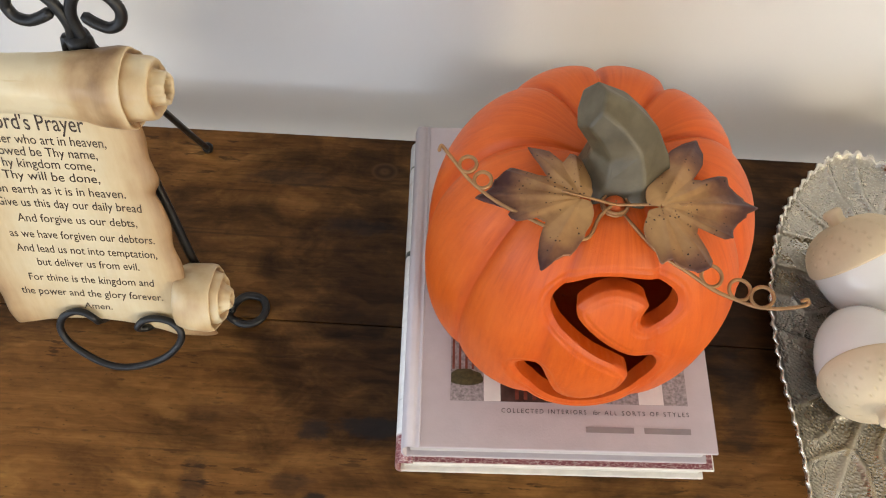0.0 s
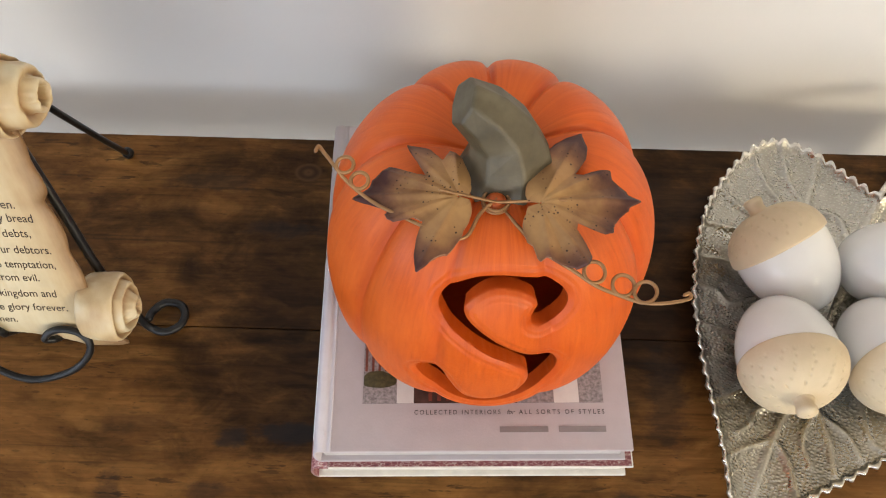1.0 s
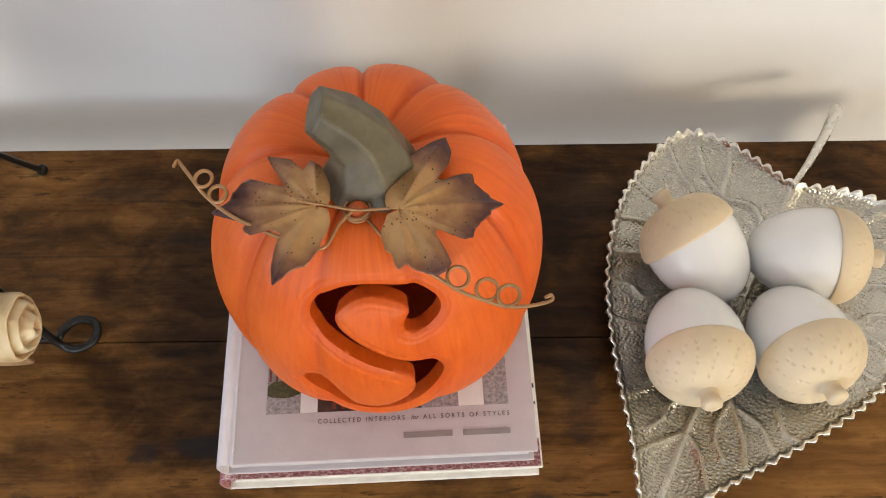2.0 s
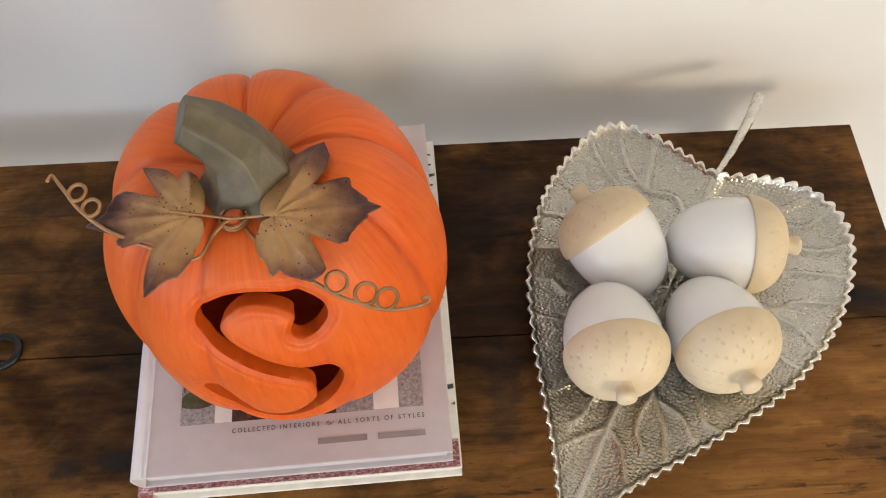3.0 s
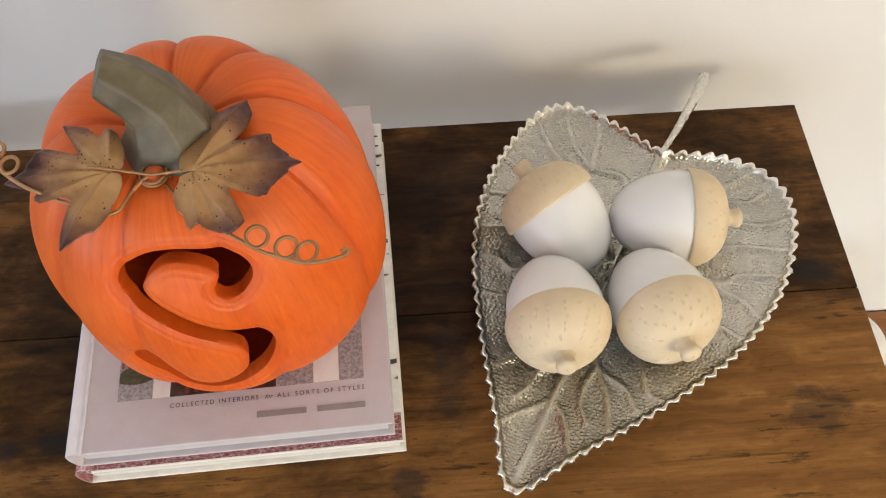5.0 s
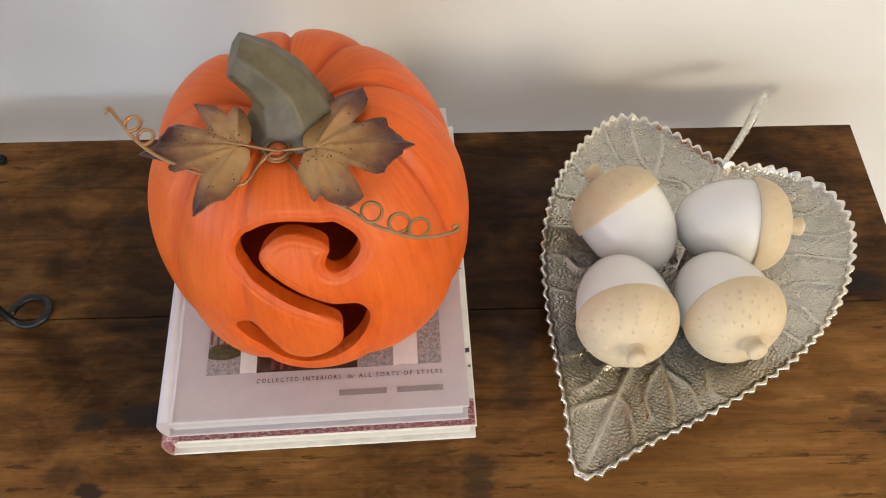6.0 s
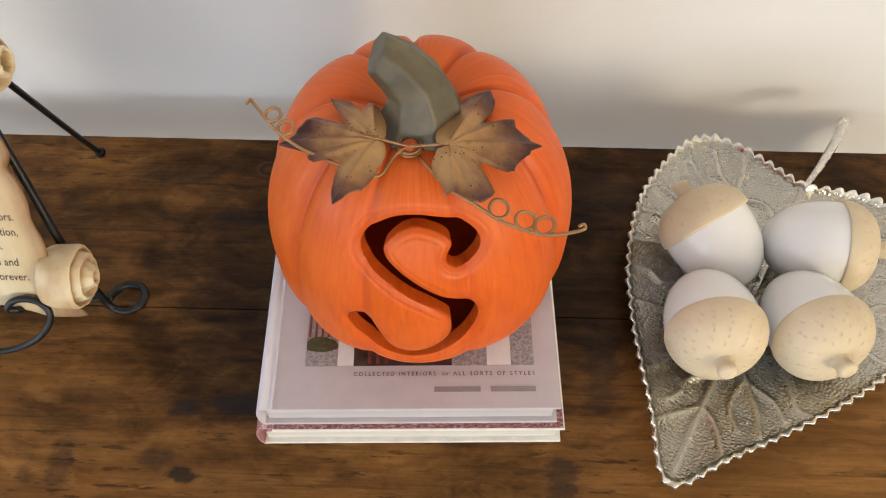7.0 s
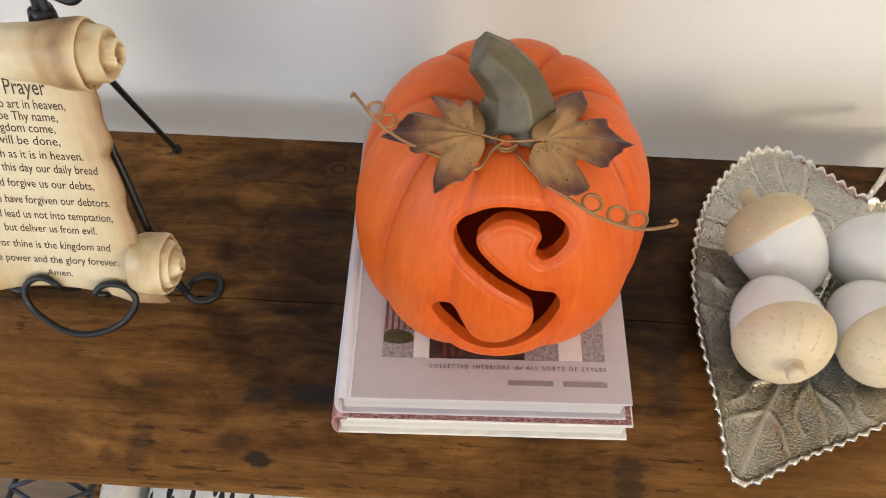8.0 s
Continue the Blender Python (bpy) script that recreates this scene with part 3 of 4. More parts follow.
def build_pumpkin():
    cols, rows, lobes, wall = 680, 330, 9, 0.0115
    th = np.linspace(0, 2 * np.pi, cols, endpoint=False)
    ph = np.linspace(np.pi / 2 - 0.004, -np.pi / 2 + 0.004, rows)
    TH, PH = np.meshgrid(th, ph)
    wob = 0.10 * np.sin(2 * TH + 0.7) + 0.07 * np.sin(3 * TH + 2.1)
    wob = wob - (0.10 * np.sin(0.7) + 0.07 * np.sin(2.1))
    u = (TH / (2 * np.pi) * lobes + wob + 0.5) % 1.0 - 0.5
    TH_C = (TH + np.pi) % (2 * np.pi) - np.pi
    pw = np.where(PH > 0, P_POW, P_LOW)
    cp, sp_ = np.abs(np.cos(PH)) ** pw, np.sign(np.sin(PH)) * np.abs(np.sin(PH)) ** pw
    upper = 0.45 + 0.55 * np.clip(sp_ * 1.4 + 0.1, 0, 1) + 0.25 * np.clip(-sp_ - 0.2, 0, 1)
    front = np.exp(-(TH_C / 0.62) ** 2) * np.clip((1.04 - sp_) / 0.22, 0, 1)
    upper = upper * (1 - 0.45 * front * np.clip(sp_ + 0.75, 0, 1))
    lobe = 1 - upper * (0.060 * np.abs(2 * u) ** 2.2 + 0.008 * np.exp(-((0.5 - np.abs(u)) / 0.07) ** 2))
    r = P_R * cp * lobe
    z = P_CZ + np.where(sp_ > 0, P_UP, P_DOWN) * sp_
    groove = np.exp(-((0.5 - np.abs(u)) / 0.07) ** 2)
    z = z - (0.0045 * (1 - 0.85 * front) * groove * np.clip(cp, 0, 1) * (sp_ > 0) * np.sqrt(np.abs(sp_)))
    z = z - np.where(sp_ > 0, 0.030 * np.exp(-(r / 0.040) ** 2), 0) + np.where(sp_ < 0, 0.004 * np.exp(-(r / 0.03) ** 2), 0)
    X, Y = r * np.sin(TH), -P_DEEP * r * np.cos(TH)
    zc = z - P_CZ
    V = zc * math.cos(S_TILT) + (Y + 0.09) * math.sin(S_TILT)
    d, gx, gv = stroke_distance(X, V)
    d = np.where(Y < -0.02, d, 9.0)
    # normals of the smooth form, for the shell
    N = np.stack([X / P_R ** 2, Y / P_R ** 2, zc / P_UP ** 2], -1)
    N /= np.linalg.norm(N, axis=-1, keepdims=True)
    P = np.stack([X, Y, z - P_BASE], -1)
    dat = np.concatenate([P, N, np.stack([d, groove, TH / (2 * np.pi), zc / 0.2], -1)], -1).reshape(-1, 10)
    rowsv = list(dat)
    cutv = {}

    def crossing(a, b):
        key = (a, b) if a < b else (b, a)
        if key not in cutv:
            da, db = dat[a][6], dat[b][6]
            m = dat[a] + (dat[b] - dat[a]) * (da / (da - db))
            m[6] = 0.0
            cutv[key] = len(rowsv)
            rowsv.append(m)
        return cutv[key]

    faces, rims = [], []
    for i in range(rows - 1):
        for k in range(cols):
            j = (k + 1) % cols
            q = (i * cols + k, (i + 1) * cols + k, (i + 1) * cols + j, i * cols + j)
            dv = [dat[x][6] for x in q]
            if min(dv) > 0:
                faces.append(q)
            elif max(dv) > 0:
                poly, edge = [], []
                for m in range(4):
                    a, b = q[m], q[(m + 1) % 4]
                    if dat[a][6] > 0:
                        poly.append(a)
                    if (dat[a][6] > 0) != (dat[b][6] > 0):
                        c = crossing(a, b)
                        poly.append(c)
                        edge.append(c)
                if len(poly) > 2:
                    faces.append(tuple(poly))
                    if len(edge) == 2:
                        p0 = poly.index(edge[0])
                        rims.append((edge[0], edge[1]) if poly[(p0 + 1) % len(poly)] == edge[1] else (edge[1], edge[0]))
    faces.append(tuple(k for k in range(cols)))
    faces.append(tuple(reversed([(rows - 1) * cols + k for k in range(cols)])))
    D = np.array(rowsv)
    rimness = np.clip(1 - np.clip(D[:, 6], 0, 1) / 0.0065, 0, 1)
    scored = 0.0007 * np.exp(-((D[:, 6] - 0.0046) / 0.0011) ** 2)
    cham = np.clip(1 - np.clip(D[:, 6], 0, 1) / 0.0036, 0, 1)
    outer = D[:, :3] - D[:, 3:6] * (0.0020 * cham + 0.0006 * rimness + scored)[:, None]
    # near the monogram the cut goes straight back, not square to the skin
    near = 0.40 * np.clip(1 - np.clip(D[:, 6], 0, 1) / 0.016, 0, 1)[:, None]
    cut = D[:, 3:6] * (1 - near) + np.array([0.0, -1.0, 0.0]) * near
    inner = D[:, :3] - cut / np.linalg.norm(cut, axis=1)[:, None] * wall
    n = len(D)
    verts = outer.tolist() + inner.tolist()
    faces += [tuple(x + n for x in reversed(f)) for f in faces]
    # the cut walls, in four steps, a little rough
    loop = sorted({x for e in rims for x in e})
    at_, steps = {}, 4
    for x in loop:
        chain = [x]
        for s in range(1, steps):
            t = s / steps
            p = outer[x] * (1 - t) + inner[x] * t
            p = p + 0.0005 * np.array(noise.noise_vector(Vector(p) * 260))
            chain.append(len(verts))
            verts.append(p.tolist())
        chain.append(x + n)
        at_[x] = chain
    for a, b in rims:
        for s in range(steps):
            faces.append((at_[b][s], at_[a][s], at_[a][s + 1], at_[b][s + 1]))
    extra = len(verts) - 2 * n
    me = bpy.data.meshes.new("body")
    me.from_pydata(verts, [], faces)
    for name, val in (("groove", D[:, 7]), ("turn", D[:, 8]), ("height", D[:, 9]), ("rim", rimness)):
        full = np.concatenate([val, val if name in ("turn", "height") else np.ones(n) * (name == "rim"), np.ones(extra) * (name == "rim")])
        at = me.attributes.new(name, "FLOAT", "POINT")
        at.data.foreach_set("value", full.astype(np.float32))
    bm = bmesh.new()
    bm.from_mesh(me)
    bmesh.ops.delete(bm, geom=[v for v in bm.verts if not v.link_faces], context="VERTS")
    bm.to_mesh(me)
    bm.free()
    me.materials.append(ORANGE)
    me.polygons.foreach_set("use_smooth", [True] * len(me.polygons))
    me.set_sharp_from_angle(angle=radians(50))
    return new("body", me)


pumpkin = tagged(empty("pumpkin", pose(PC.x, PC.y, P_BASE)), "hollow orange painted pumpkin with a carved monogram, standing on books", "pumpkin")
body = build_pumpkin()
body.parent = pumpkin


def local(points):
    return [Vector(p) - Vector((PC.x, PC.y, P_BASE)) for p in points]


def build_stem():
    """A bent, faceted stem with a flat cut end."""
    path = local([(0.441, 0.571, 1.018), (0.441, 0.571, 1.036), (0.4410, 0.573, 1.0475), (0.4370, 0.576, 1.0580), (0.4285, 0.5775, 1.0675), (0.4175, 0.5785, 1.0765)])
    size = [0.0300, 0.0262, 0.0208, 0.0172, 0.0150, 0.0122]
    tilt = [(0, 0, 1), (0, 0, 1), (-0.12, 0.05, 1), (-0.45, 0.05, 0.88), (-0.72, 0.02, 0.68), (-0.86, -0.05, 0.52)]
    sides = 7
    rng = random.Random(5)
    wob = [rng.uniform(0.88, 1.10) for _ in range(sides)]
    verts = []
    for i, (p, s, n) in enumerate(zip(path, size, tilt)):
        n = Vector(n).normalized()
        a = n.cross(Vector((0, 1, 0))).normalized()
        b = n.cross(a)
        for k in range(sides):
            ang = 2 * math.pi * (k + 0.12 * i) / sides
            verts.append(p + (a * math.cos(ang) + b * math.sin(ang)) * s * wob[k] * rng.uniform(0.96, 1.04))
    bm = bmesh.new()
    vs = [bm.verts.new(v) for v in verts]
    for f in grid_faces(len(path), sides, True):
        bm.faces.new([vs[i] for i in f])
    bm.faces.new([vs[(len(path) - 1) * sides + k] for k in range(sides)])
    bmesh.ops.recalc_face_normals(bm, faces=bm.faces[:])
    bmesh.ops.bevel(bm, geom=[e for e in bm.edges if len(e.link_faces) == 2], offset=0.0016, segments=3, affect="EDGES", profile=0.5)
    return part("stem", bm, STEM, pumpkin, "faceted olive-grey stem")


build_stem()
# nub in front of the stem that the wires are wound round
v, f = revolve([(0.0005, 0.0034), (0.0030, 0.0032), (0.0048, 0.0016), (0.0056, 0.0), (0.0066, -0.016)], 20)
nub = mesh_ob("nub", v, f, plain("orange_nub", (0.52, 0.10, 0.016), 0.5, 0, 0.3, 200), pumpkin)
nub.location = local([(0.4362, 0.5455, 1.0385)])[0]

# outlines of the two maple leaves: degrees from the main vein, length
MAPLE_BROAD = [(-165, 0.006), (-143, 0.0085), (-115, 0.0187), (-100, 0.0226), (-90, 0.0296), (-80, 0.0283), (-70, 0.0335), (-53, 0.0385), (-46, 0.0372), (-40, 0.0280), (-34, 0.0212), (-27.5, 0.0205), (-25, 0.0350),
               (-21, 0.0394), (-13, 0.0369), (-5, 0.0413), (3, 0.0450), (7, 0.0530), (12, 0.0465), (18, 0.0440), (25, 0.0419), (31, 0.0425), (35, 0.0370), (39, 0.0285), (46, 0.0265), (50, 0.0390), (55, 0.0456),
               (63, 0.0496), (70, 0.0455), (76, 0.0394), (80, 0.0340), (84, 0.0262), (92, 0.0180), (113, 0.0140), (135, 0.0100), (165, 0.006)]
MAPLE_SLIM = [(-165, 0.005), (-128, 0.0090), (-105, 0.0156), (-88, 0.0237), (-80, 0.0262), (-68, 0.0238), (-61, 0.0317), (-47, 0.0410), (-42, 0.0290), (-36, 0.0210), (-31, 0.0245), (-26, 0.0397),
              (-19, 0.0425), (-8, 0.0459), (0, 0.0530), (5, 0.0440), (11, 0.0362), (20, 0.0372), (24, 0.0360), (28, 0.0255), (37, 0.0215), (44, 0.0270), (55, 0.0375), (64, 0.0437), (69, 0.0365),
              (76, 0.0323), (85, 0.0275), (98, 0.0179), (117, 0.0125), (140, 0.0080), (165, 0.005)]


def build_leaf(name, outline, veins, base, turn, droop, lift, roll):
    """A thin pressed-metal maple leaf with raised veins, folds between its lobes and a toothed rim."""
    n = 420
    a = np.linspace(-165, 165, n)
    r = np.interp(a, [d for d, _ in outline], [q for _, q in outline])
    saw = np.radians(a) * 9.5 + 0.9 * np.sin(np.radians(a) * 4)
    r = r + 0.0034 * (np.abs((saw / np.pi) % 1.0 - 0.62) - 0.3) * np.clip((r - 0.012) / 0.02, 0, 1)
    rings = 24
    verts, rim = [], []
    for j in range(rings):
        s = 0.02 + 0.98 * j / (rings - 1)
        for k in range(n):
            x, y = r[k] * s * math.cos(math.radians(a[k])), r[k] * s * math.sin(math.radians(a[k]))
            dist = math.hypot(x, y)
            off = min(abs(a[k] - v) for v in veins)
            near = math.sin(math.radians(min(off, 90))) * dist + 0.0003
            z = 0.0010 * math.exp(-(near / 0.0018) ** 2) * min(1, dist / 0.008) - 0.0026 * (1 - math.exp(-(near / 0.006) ** 2)) * min(1, dist / 0.02)
            z += lift * dist - droop * dist * dist * 22 + roll * y
            z += 0.0012 * noise.noise(Vector((x * 70, y * 70, turn)))
            verts.append((x, y, z))
            rim.append(min(1.0, max(0.0, (dist - 0.004) / 0.046) + 0.22 * s ** 5 + (0.18 if dist < 0.006 else 0.0)))
    ob = mesh_ob(name, verts, grid_faces(rings, n), BRONZE, pumpkin, "pressed metal maple leaf, gold and purple brown")
    at = ob.data.attributes.new("rim", "FLOAT", "POINT")
    at.data.foreach_set("value", rim)
    ob.matrix_local = Matrix.Translation(local([base])[0]) @ pose(0, 0, 0, 0, 0, turn)
    sol = ob.modifiers.new("sheet", "SOLIDIFY")
    sol.thickness, sol.offset = 0.0006, 0
    return ob


build_leaf("leaf", MAPLE_BROAD, (-80, -53, -22, 7, 32, 63), (0.4575, 0.5409, 1.0460), 0, 0.18, 0.06, 0.06)
build_leaf("leaf", MAPLE_SLIM, (-84, -47, -20, 0, 22, 64), (0.4175, 0.5434, 1.0460), 180, 0.16, 0.08, -0.06)


def tendril(points, stations, radius, side, name="tendril"):
    """A wire along a curve that makes a full small loop at each station."""
    base = spline(points, 24)
    out = []
    marks = [int(s * (len(base) - 1)) for s in stations]
    for i, p in enumerate(base):
        out.append(p)
        if i in marks:
            d = (base[min(i + 1, len(base) - 1)] - base[i - 1]).normalized()
            up = Vector((-d.y, d.x, 0)).normalized() * side
            c = p + up * radius
            for k in range(1, 28):
                t = 2 * math.pi * k / 28
                out.append(c - up * radius * math.cos(t) + d * radius * math.sin(t) + Vector((0, 0, 0.0018 * math.sin(t / 2))))
    v, f = tube(out, 0.0010, 8)
    return mesh_ob(name, v, f, COPPER, pumpkin, "curled copper-brown wire")


tendril(local([(0.436, 0.5479, 1.036), (0.4477, 0.5335, 1.0347), (0.4591, 0.5218, 1.0324), (0.4744, 0.5136, 1.0285), (0.4865, 0.5065, 1.0258), (0.4991, 0.5018, 1.0244), (0.508, 0.4983, 1.0256), (0.5167, 0.497, 1.0278), (0.5254, 0.4974, 1.0302), (0.5304, 0.4987, 1.0315), (0.5302, 0.5009, 1.032), (0.5277, 0.5, 1.032)]),
        (0.245, 0.34, 0.45, 0.56), 0.0054, 1)
tendril(local([(0.4362, 0.5455, 1.041), (0.428, 0.5371, 1.04), (0.422, 0.5245, 1.0407), (0.4142, 0.5226, 1.0415), (0.4028, 0.527, 1.0422), (0.3896, 0.533, 1.0429), (0.378, 0.5384, 1.0436), (0.3693, 0.5441, 1.0444), (0.3604, 0.552, 1.0451), (0.3531, 0.5611, 1.0458), (0.3481, 0.5673, 1.0465), (0.3454, 0.5701, 1.0473), (0.3443, 0.5666, 1.048)]),
        (0.625, 0.715), 0.0044, -1)
for a, b in (((0.4362, 0.5435, 1.0415), (0.4700, 0.5420, 1.0480)), ((0.4362, 0.5435, 1.0415), (0.4080, 0.5450, 1.0495))):
    v, f = tube(spline(local([a, [(p + q) / 2 for p, q in zip(a, b)], b]), 6), 0.0008, 8)
    mesh_ob("wire", v, f, COPPER, pumpkin)
ring = [(0.4362 + 0.0066 * math.cos(t), 0.5455 + 0.0066 * math.sin(t), 1.0365 + 0.0022 * t / 6) for t in np.linspace(0, 4 * math.pi, 40)]
v, f = tube(local(ring), 0.0009, 8)
mesh_ob("wire", v, f, COPPER, pumpkin)

# ---------------------------------------------------------------- leaf dish
D_NOTCH, D_AXIS = Vector((0.765, 0.685)), Vector((-0.502, -0.865))
D_SIDE = Vector((0.865, -0.502))
D_LEN, D_FLOOR = 0.306, T + 0.008
# half outline of the heart: along the axis from the notch, across
HEART = [(0.000, 0.000), (-0.010, 0.022), (-0.020, 0.050), (-0.020, 0.078), (-0.004, 0.101), (0.030, 0.114), (0.072, 0.118), (0.112, 0.112), (0.152, 0.098), (0.192, 0.076), (0.232, 0.050), (0.268, 0.026), (0.296, 0.010), (0.306, 0.0)]


def heart_half(n):
    pts = spline([(u, w, 0) for u, w in HEART], 24)
    acc = [0.0]
    for a, b in zip(pts, pts[1:]):
        acc.append(acc[-1] + (b - a).length)
    s = np.linspace(0, acc[-1], n)
    return np.interp(s, acc, [p.x for p in pts]), np.interp(s, acc, [p.y for p in pts]), acc[-1]


# side veins of the dish as (along, across) from the midrib or a fork to the rim
VEINS_FAR = [
    [(0.052, 0.0), (0.028, -0.021), (0.030, -0.045), (0.021, -0.064), (0.006, -0.078), (-0.013, -0.091)],
    [(0.030, -0.046), (0.022, -0.049), (-0.001, -0.054), (-0.027, -0.068)],
    [(0.075, -0.030), (0.040, -0.066), (0.030, -0.084), (0.013, -0.105)],
    [(0.100, 0.0), (0.075, -0.030), (0.063, -0.080), (0.060, -0.100), (0.057, -0.113)],
    [(0.074, -0.055), (0.080, -0.083), (0.087, -0.100), (0.095, -0.116)],
    [(0.140, 0.0), (0.122, -0.040), (0.114, -0.080), (0.129, -0.107)],
    [(0.120, -0.044), (0.145, -0.065), (0.143, -0.082), (0.151, -0.097)],
    [(0.180, 0.0), (0.165, -0.040), (0.170, -0.062), (0.178, -0.084)]]
VEINS_NEAR = [
    [(0.050, 0.0), (0.014, 0.040), (-0.003, 0.062), (-0.023, 0.076)],
    [(0.022, 0.034), (0.014, 0.066), (0.007, 0.081), (-0.013, 0.092)],
    [(0.034, 0.048), (0.030, 0.077), (0.025, 0.097), (0.013, 0.113)],
    [(0.034, 0.020), (0.050, 0.050), (0.056, 0.068), (0.049, 0.087), (0.043, 0.115)],
    [(0.105, 0.0), (0.088, 0.050), (0.088, 0.078), (0.076, 0.090), (0.070, 0.105), (0.066, 0.119)],
    [(0.088, 0.076), (0.093, 0.084), (0.096, 0.100), (0.105, 0.112)],
    [(0.145, 0.0), (0.123, 0.060), (0.123, 0.088), (0.128, 0.104)],
    [(0.140, 0.030), (0.176, 0.048), (0.195, 0.059), (0.198, 0.070)]]
VEINS_TIP = [
    [(0.164, 0.0), (0.190, 0.020), (0.194, 0.027), (0.199, 0.044), (0.212, 0.056)],
    [(0.190, 0.020), (0.196, 0.024), (0.213, 0.036), (0.234, 0.043)],
    [(0.190, 0.020), (0.207, 0.017), (0.222, 0.019), (0.236, 0.028)],
    [(0.228, 0.0), (0.231, -0.002), (0.248, -0.016), (0.262, -0.025)],
    [(0.228, 0.0), (0.241, 0.014), (0.264, 0.025)],
    [(0.196, 0.0), (0.212, -0.017), (0.227, -0.019), (0.241, -0.025)],
    [(0.166, -0.036), (0.190, -0.032), (0.209, -0.036), (0.226, -0.047)]]


def dish_veins():
    """Raised ribs as polylines (along, across, half width): midrib, forked side ribs."""
    out = [[(0.0, 0.0, 0.0046), (0.10, 0.002, 0.0044), (0.20, 0.0, 0.0042), (0.30, 0.0, 0.0034)]]
    for line in VEINS_FAR + VEINS_NEAR + VEINS_TIP:
        n = len(line) - 1
        out.append([tuple(p) for p in spline([(u, w, 0.0036 - 0.0010 * i / n) for i, (u, w) in enumerate(line)], 6)])
    return out


def build_dish():
    n = 520
    hu, hw, total = heart_half(n // 2 + 1)
    U = np.concatenate([hu, hu[-2:0:-1]])
    W = np.concatenate([hw * 1.035, -hw[-2:0:-1]])
    U = np.where((W < 0) & (U < 0), U * 0.72, U)
    m = len(U)
    s = np.arange(m) / m
    tooth = np.abs(np.sin(np.pi * s * 84))
    cu, cw = 0.115, 0.0
    rings = 120
    ss = 1 - (1 - np.linspace(0, 1, rings)) ** 1.15
    ribs = dish_veins()
    A, B, Z, R = [], [], [], []
    nu, nw = (U - cu), (W - cw)
    ln = np.hypot(nu, nw)
    for j, q in enumerate(ss):
        out_ = max(0.0, (q - 0.93) / 0.07)
        k = q * (1 + (0.0022 * (tooth - 0.5) * out_) / ln * 1.6)
        A.append(cu + nu * k)
        B.append(cw + nw * k)
        rise = 0.013 * q ** 3.0 + 0.0025 * q
        wave = 0.0018 * q ** 4 * np.sin(2 * np.pi * s * 7 + 0.6)
        tipup = 0.012 * q ** 2 * np.clip((A[-1] - 0.22) / 0.09, 0, 1)
        Z.append(rise + wave + tipup + out_ * 0.0034 * (tooth - 0.3))
    A, B, Z = np.array(A), np.array(B), np.array(Z)
    rib = np.zeros_like(A)
    high = np.zeros_like(A)
    for line in ribs:
        for (a0, b0, w0), (a1, b1, w1) in zip(line, line[1:]):
            da, db = a1 - a0, b1 - b0
            t = np.clip(((A - a0) * da + (B - b0) * db) / (da * da + db * db + 1e-12), 0, 1)
            dist = np.hypot(A - a0 - t * da, B - b0 - t * db)
            w = w0 + (w1 - w0) * t
            e = np.exp(-(dist / w) ** 2 * 1.3)
            rib = np.maximum(rib, 0.62 * e)
            high = np.maximum(high, e * w * 0.80)
    Z = Z + high
    edge = np.clip((ss - 0.966) / 0.02, 0, 1)[:, None] * np.ones_like(A)
    rib = np.maximum(rib, edge)
    Z = Z + 0.0024 * edge
    P = np.stack([D_NOTCH.x + D_AXIS.x * A + D_SIDE.x * B, D_NOTCH.y + D_AXIS.y * A + D_SIDE.y * B, Z], -1)
    thing = tagged(empty("leaf_dish", pose(0.72, 0.59, T)), "silver hammered metal leaf-shaped dish holding ceramic acorns", "dish")
    verts = [(p[0] - 0.72, p[1] - 0.59, p[2] + D_FLOOR - T) for row in P for p in row]
    ob = mesh_ob("bowl", verts, grid_faces(rings, m, True), ALU, thing)
    at = ob.data.attributes.new("rib", "FLOAT", "POINT")
    at.data.foreach_set("value", rib.astype(np.float32).ravel())
    sol = ob.modifiers.new("cast", "SOLIDIFY")
    sol.thickness, sol.offset = 0.0030, -1 if ob.data.polygons[2000].normal.z > 0 else 1
    # foot ring
    v, f = revolve([(0.030, 0.009), (0.030, 0.0), (0.034, 0.0), (0.034, 0.009)], 40)
    ft = mesh_ob("foot", v, f, ALU, thing)
    ft.location = (-0.012, -0.004, 0.0)
    # stem: a flattened tapering bar
    line = spline([(0.742, 0.650, T + 0.0155), (0.765, 0.686, T + 0.0175), (0.785, 0.712, T + 0.023), (0.803, 0.738, T + 0.026), (0.818, 0.763, T + 0.025)], 8)
    rad = [0.0022 + 0.0036 * abs(i / (len(line) - 1) - 0.12) ** 1.2 for i in range(len(line))]
    v, f = tube([p - Vector((0.72, 0.59, T)) for p in line], rad, 12)
    st = mesh_ob("stem", v, f, ALU, thing)
    at = st.data.attributes.new("rib", "FLOAT", "POINT")
    at.data.foreach_set("value", [0.85] * len(v))
    return thing


build_dish()

# ---------------------------------------------------------------- ceramic acorns


LONG = 1.13      # the acorns are longer than wide


